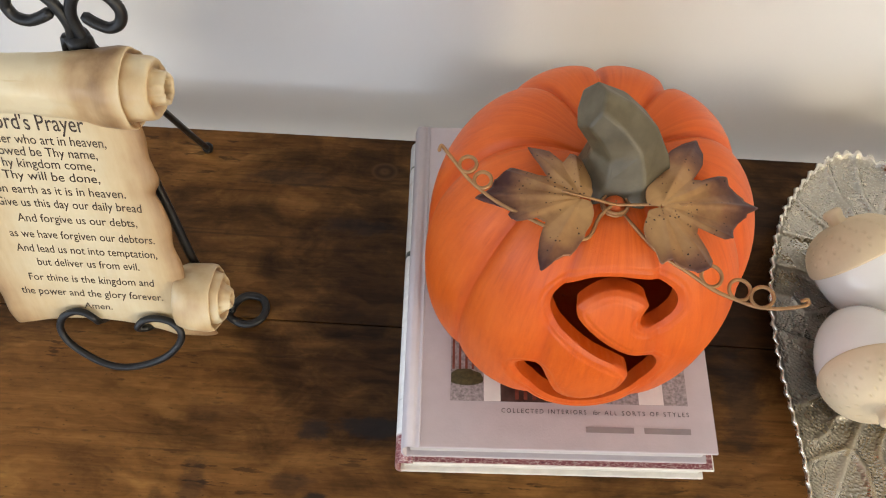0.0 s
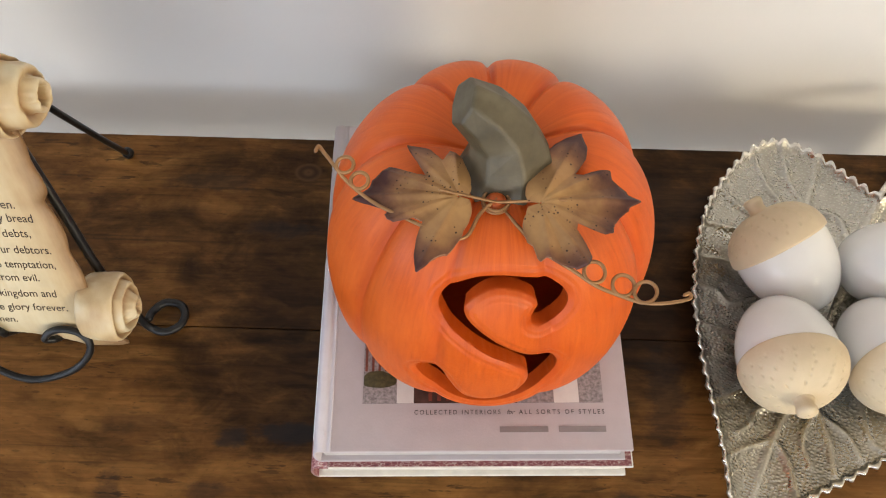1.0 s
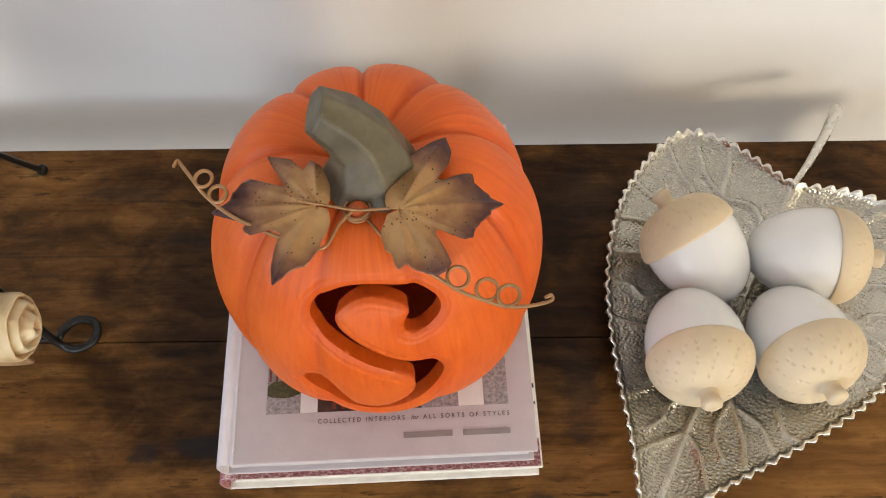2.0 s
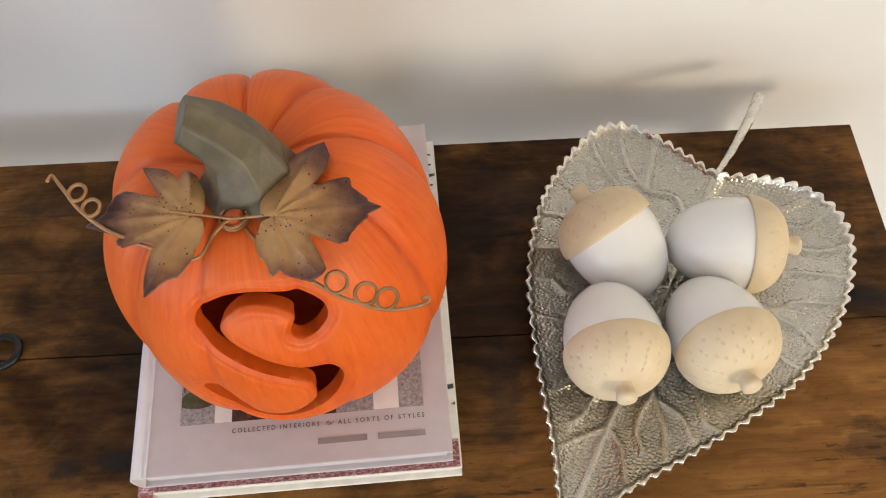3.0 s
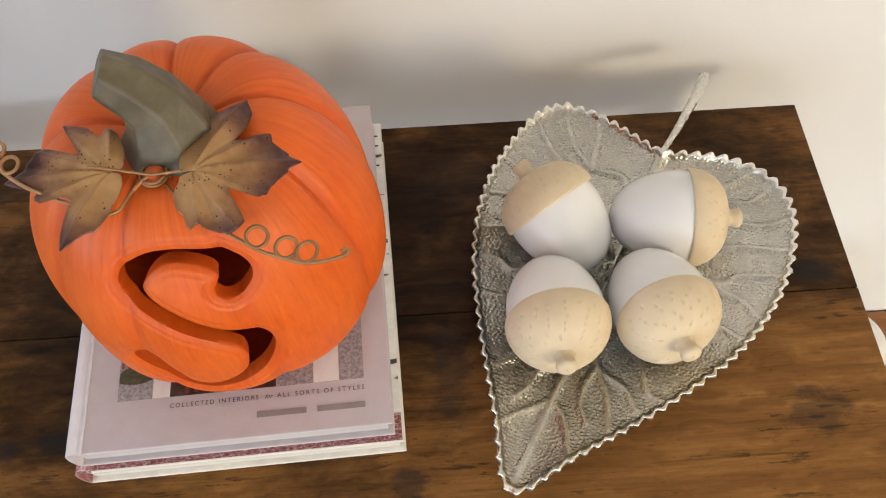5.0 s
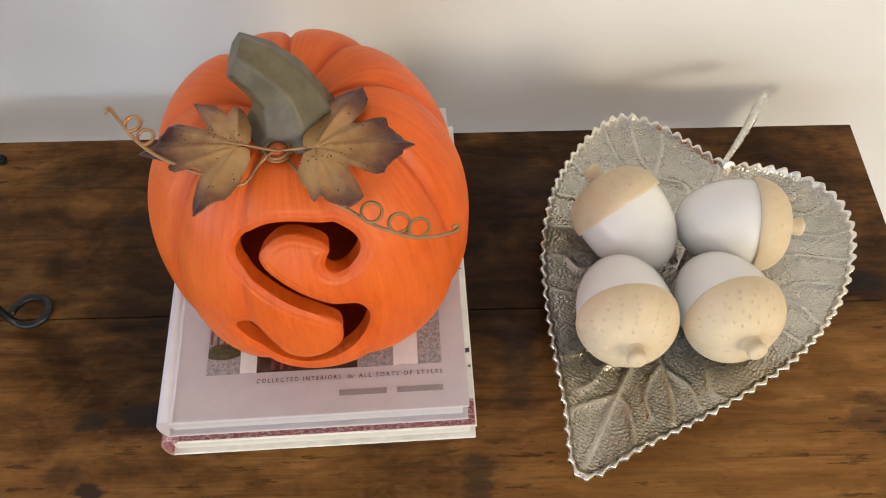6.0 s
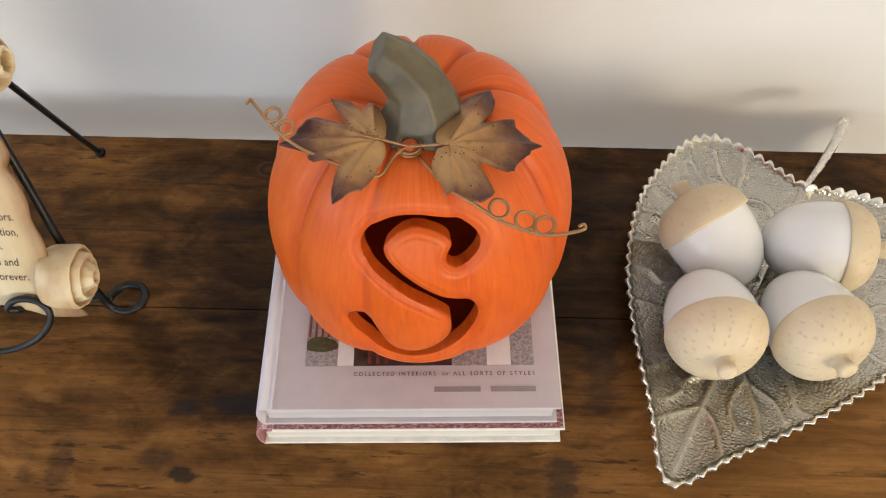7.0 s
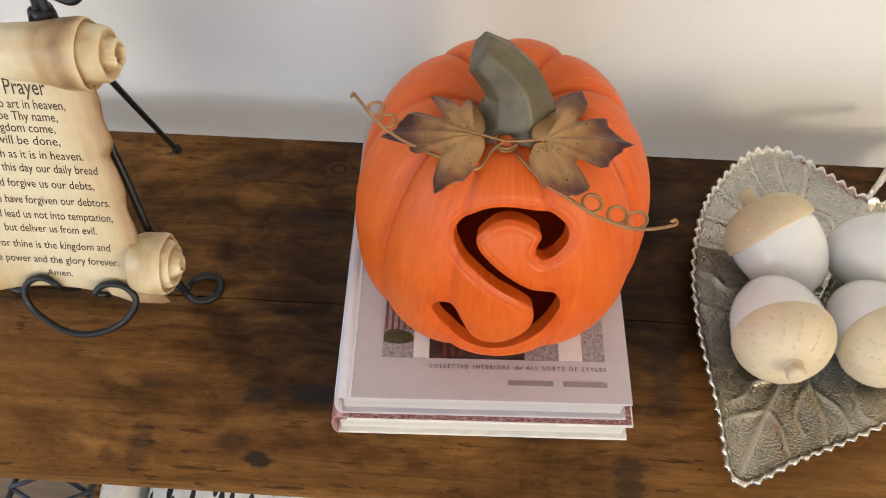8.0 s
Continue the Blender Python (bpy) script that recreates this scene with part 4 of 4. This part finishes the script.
def build_acorn(centre, nub_at, spin, first=None):
    """Glazed white nut lying on its side with a dimpled clay cap; its axis (z) points to the nub."""
    axis = (Vector(nub_at) - Vector(centre)).normalized()
    m = Matrix.Translation(centre) @ axis.to_track_quat("Z", "Y").to_matrix().to_4x4() @ pose(0, 0, 0, 0, 0, spin)
    if first:
        return copy_thing(first, m)
    thing = tagged(empty("ceramic_acorn", m), "white glazed ceramic acorn with a dimpled tan cap", "acorn", "acorns in the dish")
    prof = [(0.0355 * math.sqrt(max(0.0, 1 - ((z - 0.004) / (0.045 if z < 0.004 else 0.040)) ** 2)) ** 0.92, z) for z in np.linspace(0.022, -0.0405, 34)]
    prof.append((0.0012, -0.0411))
    v, f = revolve([(r, z * LONG) for r, z in prof], 64)
    mesh_ob("nut", v, f, GLAZE, thing, "white glazed nut")
    # cap: dome with an overhanging rim, and dents in spiralling rows
    rows, cols = 90, 300
    rng = random.Random(3)
    dents = []
    for r in range(6):
        count = int(20 - r * 2.2)
        for k in range(count):
            dents.append((0.22 + r * 0.105 + rng.uniform(-0.012, 0.012), 2 * math.pi * (k + 0.5 * (r % 2)) / count + rng.uniform(-0.06, 0.06)))
    verts = []
    dz = np.array([d[0] for d in dents])
    da = np.array([d[1] for d in dents])
    for i in range(rows):
        t = i / (rows - 1)
        if t < 0.10:          # under lip
            q = t / 0.10
            r0, z0 = 0.0330 + 0.0042 * math.sin(q * math.pi / 2), 0.0100 - 0.0020 * math.sin(q * math.pi)
            h = 0
        else:
            h = (t - 0.10) / 0.90
            r0 = 0.0372 * math.cos(h * math.pi / 2) ** 0.74 if h < 1 else 0.0
            z0 = 0.0100 + 0.0248 * math.sin(h * math.pi / 2) ** 1.05
        for k in range(cols):
            a = 2 * math.pi * k / cols
            dd = np.abs((a - da + math.pi) % (2 * math.pi) - math.pi) * max(r0, 0.002)
            hh = (h - dz) * 0.048
            dent = float(np.max(np.exp(-(dd / 0.00065) ** 2 - (hh / 0.0014) ** 2)))
            wob = 0.0005 * math.sin(3 * a + 1.3)
            rr = max(0.0, r0 + wob * (h < 0.9) - 0.0009 * dent * math.cos(h * 1.3))
            verts.append((rr * math.cos(a), rr * math.sin(a), (z0 - 0.0011 * dent * math.sin(h * 1.3)) * LONG))
    mesh_ob("cap", verts, grid_faces(rows, cols, True), CLAY, thing, "matt tan dimpled cap")
    v, f = revolve([(0.0004, 0.0450), (0.0048, 0.0447), (0.0070, 0.0434), (0.0072, 0.0412), (0.0062, 0.0382), (0.0066, 0.0355), (0.0100, 0.0322)], 28)
    v = [(x, y, z * LONG) for x, y, z in v]
    mesh_ob("nub", v, f, CLAY, thing)
    return thing


acorn = build_acorn((0.6680, 0.6180, T + 0.0480), (0.643, 0.655, T + 0.064), 0)
build_acorn((0.7535, 0.6120, T + 0.0480), (0.802, 0.606, T + 0.051), 70, acorn)
build_acorn((0.6560, 0.5400, T + 0.0480), (0.656, 0.495, T + 0.062), 160, acorn)
build_acorn((0.7310, 0.5415, T + 0.0480), (0.739, 0.4985, T + 0.064), 260, acorn)

# ---------------------------------------------------------------- scroll plaque on its easel
SLOPE = math.degrees(math.atan(0.34))
plaque = tagged(empty("scroll_plaque", Matrix.Translation((0.105, 0.5345, T + 0.053)) @ pose(0, 0, 0, 90 - SLOPE, 0, 0)),
                "cream resin scroll plaque with a prayer, leaning on an easel", "plaque")
# in the plaque: x across, y up along its face, z out of it
PH_, PW = 0.205, 0.068


def set_age(ob, values):
    at = ob.data.attributes.new("age", "FLOAT", "POINT")
    at.data.foreach_set("value", [float(x) for x in values])


def sheet_height(x, y):
    """How far the plaque's face stands out at a place on it, away from its rims."""
    v = y / PH_
    return 0.0008 * math.cos(v * math.pi * 2.0) - 0.012 * max(0, 0.07 - v) + 0.035 * max(0, v - 0.88) + 0.0004 * noise.noise(Vector((x * 60, y * 60, 3.0)))


def build_sheet():
    nx, ny = 70, 110
    verts, age = [], []
    for j in range(ny):
        v = j / (ny - 1)
        left = -PW - 0.002 * math.sin(v * 7) - 0.0010 * math.sin(v * 31) - 0.020 * max(0, v - 0.80)
        right = PW + 0.0015 * math.sin(v * 9 + 1) + 0.0010 * math.sin(v * 37 + 2) - 0.0035 * math.exp(-((v - 0.62) / 0.03) ** 2) - 0.006 * max(0.0, v - 0.45) + 0.010 * math.exp(-v / 0.10)
        for i in range(nx):
            u = i / (nx - 1)
            x = left + (right - left) * u
            low = -0.0085 + 0.016 * math.sin(min(1.0, u * 1.25) * math.pi) ** 0.8 * (0.75 + 0.25 * u)
            y = low + v * (PH_ - low)
            edge = min(u, 1 - u) * (right - left)
            z = sheet_height(x, y) - 0.0028 * math.exp(-edge / 0.0030)
            verts.append((x, y, z))
            age.append(0.85 * math.exp(-edge / 0.020) + 0.25 * math.exp(-v / 0.05) + 0.10 + 0.20 * math.exp(-(1 - v) / 0.10) * (u > 0.55) * u)
    ob = mesh_ob("sheet", verts, grid_faces(ny, nx), RESIN, plaque)
    set_age(ob, age)
    sol = ob.modifiers.new("slab", "SOLIDIFY")
    sol.thickness, sol.offset = 0.007, -1
    return ob


def build_roll(name, profile, cy, cz, lean, seed):
    """A rolled end, turned about x: profile rows (x, radius, stain). Smaller coils sit off centre, and the whole is uneven."""
    pts = spline([(x, r, a) for x, r, a in profile], 5)
    sides = 72
    big = max(p.y for p in pts)
    verts, age = [], []
    for p in pts:
        off = (big - p.y) * 0.30
        for k in range(sides):
            a = 2 * math.pi * k / sides
            r = p.y * (1 + 0.04 * math.sin(2 * a + seed) + 0.02 * math.sin(5 * a + 2 * seed))
            bump_ = 0.0009 * noise.noise(Vector((p.x * 120, math.cos(a) * 3, math.sin(a) * 3 + seed)))
            # the coil's lip steps round its turn
            step = 0.0035 * ((a / (2 * math.pi) + 0.15 * seed) % 1.0) * min(1.0, max(0.0, (p.z - 0.3) * 2))
            verts.append((p.x - step, cy + (r + bump_) * math.cos(a) + off * 0.5 + lean * (p.x - profile[0][0]), cz + (r + bump_) * math.sin(a) + off * 0.4))
            age.append(p.z + 0.08 + 0.32 * noise.noise(Vector((p.x * 90, a * 1.5, seed))))
    ob = mesh_ob(name, verts, grid_faces(len(pts), sides, True), RESIN, plaque)
    set_age(ob, age)
    return ob


build_sheet()
build_roll("top_roll", [(-0.090, 0.004, 0.5), (-0.090, 0.0160, 0.4), (-0.080, 0.0175, 0.2), (-0.02, 0.0165, 0.05), (0.015, 0.0175, 0.05), (0.040, 0.0200, 0.55), (0.056, 0.0228, 0.80), (0.063, 0.0232, 0.65),
                        (0.0665, 0.0225, 0.25), (0.0655, 0.0195, 0.75), (0.069, 0.0185, 0.45), (0.076, 0.0180, 0.30), (0.0795, 0.0160, 0.25), (0.0785, 0.0115, 0.62), (0.080, 0.0100, 0.40), (0.0845, 0.0095, 0.20),
                        (0.0865, 0.0082, 0.15), (0.0855, 0.0062, 0.35), (0.079, 0.0050, 0.75), (0.077, 0.001, 0.8)], 0.1915, -0.010, 0.02, 1.0)
build_roll("bottom_roll", [(0.059, 0.004, 0.5), (0.0595, 0.0150, 0.5), (0.0610, 0.0205, 0.45), (0.070, 0.0230, 0.42), (0.081, 0.0232, 0.50), (0.0855, 0.0215, 0.25), (0.0845, 0.0185, 0.70), (0.0875, 0.0170, 0.30),
                           (0.0905, 0.0155, 0.20), (0.0895, 0.0115, 0.62), (0.0920, 0.0090, 0.25), (0.0955, 0.0072, 0.10), (0.0965, 0.0050, 0.15), (0.0945, 0.0032, 0.55), (0.093, 0.0005, 0.6)], 0.0275, -0.006, 0.0, 2.3)
# the writing, line by line: words, letter height, height on the sheet, middle, half width
LINES = [("The Lord's Prayer", 0.0165, 0.1700, -0.004, 0.0385), ("Our Father who art in heaven,", 0.0098, 0.1595, 0.000, 0.0440), ("Hallowed be Thy name,", 0.0098, 0.1505, 0.001, 0.0355), ("Thy kingdom come,", 0.0098, 0.1415, 0.002, 0.0300),
         ("Thy will be done,", 0.0098, 0.1318, 0.003, 0.0295), ("on earth as it is in heaven.", 0.0098, 0.1205, 0.005, 0.0405), ("Give us this day our daily bread", 0.0098, 0.1095, 0.007, 0.0460), ("And forgive us our debts,", 0.0098, 0.0965, 0.0085, 0.0385),
         ("as we have forgiven our debtors.", 0.0098, 0.0825, 0.0075, 0.0475), ("And lead us not into temptation,", 0.0098, 0.0695, 0.007, 0.0470), ("but deliver us from evil.", 0.0098, 0.0572, 0.0045, 0.0345), ("For thine is the kingdom and", 0.0098, 0.0425, 0.0025, 0.0435),
         ("the power and the glory forever.", 0.0098, 0.0288, -0.0005, 0.0495), ("Amen.", 0.0085, 0.0165, 0.0005, 0.0100)]
for words, size, y, mid, half in LINES:
    line = lettering(words, size, INK, Matrix(), plaque, "CENTER", 1.0, 0.16, 0.005)
    xs = [v.co.x for v in line.data.vertices]
    k = 2 * half / (max(xs) - min(xs))
    for v in line.data.vertices:
        v.co.x *= k
        v.co.z = sheet_height(mid + v.co.x, y + v.co.y) + 0.0002
    line.matrix_local = pose(mid, y, 0)

EO = Vector((0.125, 0.60, T))
easel = tagged(empty("easel", Matrix.Translation(EO)), "black wrought-iron tabletop easel with curled ends", "easel")


def wire(name, points, radius=0.0031, n=10, label=""):
    v, f = tube([p - EO for p in spline(points, n)], radius, 12)
    return mesh_ob(name, v, f, IRON, easel, label)


# front legs behind the plaque, ending in flat side curls on the table
wire("front_leg", [(0.146, 0.625, T + 0.252), (0.151, 0.612, T + 0.205), (0.165, 0.586, T + 0.135), (0.172, 0.571, T + 0.085), (0.178, 0.564, T + 0.030), (0.183, 0.561, T + 0.0090), (0.193, 0.559, T + 0.0045), (0.203, 0.564, T + 0.0035),
                   (0.2065, 0.573, T + 0.0035), (0.202, 0.582, T + 0.0040), (0.190, 0.583, T + 0.0055), (0.1825, 0.575, T + 0.0075), (0.1815, 0.567, T + 0.0110)])
wire("front_leg", [(0.134, 0.625, T + 0.252), (0.125, 0.612, T + 0.205), (0.098, 0.586, T + 0.135), (0.078, 0.571, T + 0.085), (0.056, 0.564, T + 0.030), (0.047, 0.561, T + 0.0090), (0.037, 0.559, T + 0.0045), (0.027, 0.564, T + 0.0035),
                   (0.0235, 0.573, T + 0.0035), (0.028, 0.582, T + 0.0040), (0.040, 0.583, T + 0.0055), (0.0475, 0.575, T + 0.0075), (0.0485, 0.567, T + 0.0110)])
wire("cross_bar", [(0.052, 0.563, T + 0.018), (0.115, 0.560, T + 0.017), (0.180, 0.563, T + 0.018)], 0.0026)
wire("rear_leg", [(0.143, 0.630, T + 0.240), (0.141, 0.655, T + 0.170), (0.135, 0.695, T + 0.070), (0.130, 0.7225, T + 0.006)], 0.0026)
v, f = revolve([(0.0003, 0.0052), (0.0036, 0.0040), (0.0050, 0.0), (0.0036, -0.0040), (0.0003, -0.0050)], 16)
foot = mesh_ob("foot", v, f, IRON, easel)
foot.location = (0.130 - EO.x, 0.7235 - EO.y, 0.0052)
# the bowed rest in front, with its two hooks under the plaque
wire("front_rest", [(0.1023, 0.5335, T + 0.0586), (0.1018, 0.5332, T + 0.0653), (0.0963, 0.5352, T + 0.0690), (0.0887, 0.5355, T + 0.0694), (0.0798, 0.5329, T + 0.0648), (0.0754, 0.5281, T + 0.0558), (0.0776, 0.5226, T + 0.0458), (0.0865, 0.5174, T + 0.0364), (0.0989, 0.5131, T + 0.0285), (0.1142, 0.5113, T + 0.0252), (0.1327, 0.5134, T + 0.0290), (0.1488, 0.5177, T + 0.0369), (0.1599, 0.5238, T + 0.0481), (0.1629, 0.5293, T + 0.0581), (0.1569, 0.5335, T + 0.0658), (0.1468, 0.5346, T + 0.0679), (0.1375, 0.5333, T + 0.0655), (0.1322, 0.5301, T + 0.0597), (0.1371, 0.5318, T + 0.0554)], 0.0026)
wire("rest_arm", [(0.1023, 0.5335, T + 0.0586), (0.0983, 0.546, T + 0.036), (0.0963, 0.5605, T + 0.0175)], 0.0026)
wire("rest_arm", [(0.1371, 0.5318, T + 0.0554), (0.1411, 0.548, T + 0.034), (0.1431, 0.5615, T + 0.0180)], 0.0026)
# collar and the two curls on top
v, f = revolve([(0.001, 0.007), (0.0068, 0.0065), (0.0074, 0.0), (0.0068, -0.0065), (0.001, -0.007)], 20)
collar = mesh_ob("collar", v, f, IRON, easel)
collar.location = (0.1405 - EO.x, 0.6255 - EO.y, 0.2475)
wire("curl", [(0.1455, 0.6240, T + 0.246), (0.1425, 0.6265, T + 0.257), (0.1420, 0.6285, T + 0.267), (0.1460, 0.6305, T + 0.2765), (0.1540, 0.6315, T + 0.2820), (0.1640, 0.6315, T + 0.2800), (0.1695, 0.6300, T + 0.2710), (0.1675, 0.6280, T + 0.2630), (0.1610, 0.6270, T + 0.2595), (0.1540, 0.6275, T + 0.2620), (0.1495, 0.6285, T + 0.2650)], 0.0033)
wire("curl", [(0.1350, 0.6240, T + 0.246), (0.1385, 0.6265, T + 0.257), (0.1370, 0.6285, T + 0.267), (0.1320, 0.6305, T + 0.2765), (0.1240, 0.6315, T + 0.2820), (0.1130, 0.6315, T + 0.2800), (0.1075, 0.6300, T + 0.2710), (0.1100, 0.6280, T + 0.2640), (0.1170, 0.6270, T + 0.2620), (0.1240, 0.6275, T + 0.2640), (0.1300, 0.6285, T + 0.2670)], 0.0033)

# ---------------------------------------------------------------- below and beside the table


def dashed_cloth():
    """Thick white cotton with scattered black woven dashes."""
    n = Nodes("dashed_cloth", 0.9)
    weave = n.noise(n.obj, 260, 3)
    ticks = n.voronoi(n.map(n.obj, (95, 34, 50), rot=(0, 0, 0.35)), 1.0, "F1", 0.7)
    col = n.mix(n.ramp(ticks, [(0.33, 1.0), (0.38, 0.0)]), n.ramp(weave, [(0.3, (0.62, 0.60, 0.56)), (0.7, (0.78, 0.76, 0.72))]), (0.015, 0.013, 0.013))
    return n.done(col, None, n.bump(weave, 0.002, 0.6))


CLOTH = dashed_cloth()
SHELF_Z = 0.36


def soft_slab(name, x0, x1, y0, y1, z0, z1, material, seed, wave=0.008):
    """A folded soft thing: a rounded slab with an uneven top."""
    nx, ny = 40, 30
    verts = []
    for s in (1, 0):
        for j in range(ny):
            for i in range(nx):
                u, v = i / (nx - 1), j / (ny - 1)
                e = (1 - abs(2 * u - 1) ** 8) * (1 - abs(2 * v - 1) ** 8)
                x, y = x0 + (x1 - x0) * u, y0 + (y1 - y0) * v
                zt = z0 + (z1 - z0) * (0.35 + 0.65 * e ** 0.5) + wave * noise.noise(Vector((x * 14, y * 14, seed))) * e
                verts.append((x, y, zt if s else z0))
    n = nx * ny
    faces = grid_faces(ny, nx) + [tuple(n + k for k in reversed(f)) for f in grid_faces(ny, nx)]
    ring = [i for i in range(nx)] + [j * nx + nx - 1 for j in range(1, ny)] + [(ny - 1) * nx + i for i in range(nx - 2, -1, -1)] + [j * nx for j in range(ny - 2, 0, -1)]
    for a, b in zip(ring, ring[1:] + ring[:1]):
        faces.append((a + n, b + n, b, a))
    return mesh_ob(name, verts, faces, material)


throw = soft_slab("folded_throw", 0.040, 0.42, 0.445, 0.70, SHELF_Z + 0.001, SHELF_Z + 0.11, CLOTH, 1.0)
tagged(throw, "folded white cotton throw with black woven dashes on the shelf", "throw")
fluff = soft_slab("folded_towel", 0.001, 0.038, 0.450, 0.68, SHELF_Z + 0.001, SHELF_Z + 0.12, plain("white_terry", (0.78, 0.76, 0.73), 0.95, 0, 0.08, 300, 0.004), 4.0, 0.014)
tagged(fluff, "folded white terry towel on the lower shelf", "towel")
basket = tagged(empty("wire_basket", pose(-0.045, 0.53, SHELF_Z)), "blue-black wire basket with crossed bars on the shelf", "basket")
BX0, BX1, BY0, BY1, BH = -0.096, -0.004, 0.440, 0.640, 0.115
for k in range(4):
    x, y = (BX0, BX1, BX1, BX0)[k] + 0.045, (BY0, BY0, BY1, BY1)[k] - 0.53
    v, f = tube([(x, y, 0.0), (x, y, BH)], 0.0035, 8)
    mesh_ob("post", v, f, STEEL, basket)
rim_ = [(BX0 + 0.045, BY0 - 0.53, BH), (BX1 + 0.045, BY0 - 0.53, BH), (BX1 + 0.045, BY1 - 0.53, BH), (BX0 + 0.045, BY1 - 0.53, BH)]
for a, b in zip(rim_, rim_[1:] + rim_[:1]):
    v, f = tube([a, b], 0.0035, 8)
    mesh_ob("rim_bar", v, f, STEEL, basket)
for i in range(5):
    for sgn in (0, 1):
        y0_, y1_ = BY0 - 0.53 + i * 0.04, BY0 - 0.53 + (i + 1) * 0.04
        v, f = tube([(BX0 + 0.045, y0_ if sgn else y1_, BH + 0.001 + 0.005 * sgn), (BX1 + 0.045, y1_ if sgn else y0_, BH + 0.001 + 0.005 * sgn)], 0.0026, 8)
        mesh_ob("lattice_bar", v, f, STEEL, basket)

vase = tagged(empty("floor_vase", pose(1.100, 0.66, 0)), "tall white glazed ceramic vase on the floor beside the table", "vase")
v, f = revolve([(0.016, 0.440), (0.019, 0.441), (0.021, 0.438), (0.022, 0.433), (0.036, 0.426), (0.047, 0.412), (0.0535, 0.390), (0.0550, 0.368), (0.0535, 0.330), (0.0490, 0.230), (0.0440, 0.100), (0.0420, 0.010), (0.040, 0.0), (0.001, 0.0)], 48)
mesh_ob("body", v, f, GLAZE, vase)
v, f = revolve([(0.016, 0.440), (0.018, 0.430), (0.042, 0.410), (0.050, 0.368), (0.040, 0.10), (0.001, 0.02)], 48)
mesh_ob("inside", v, f, GLAZE, vase)
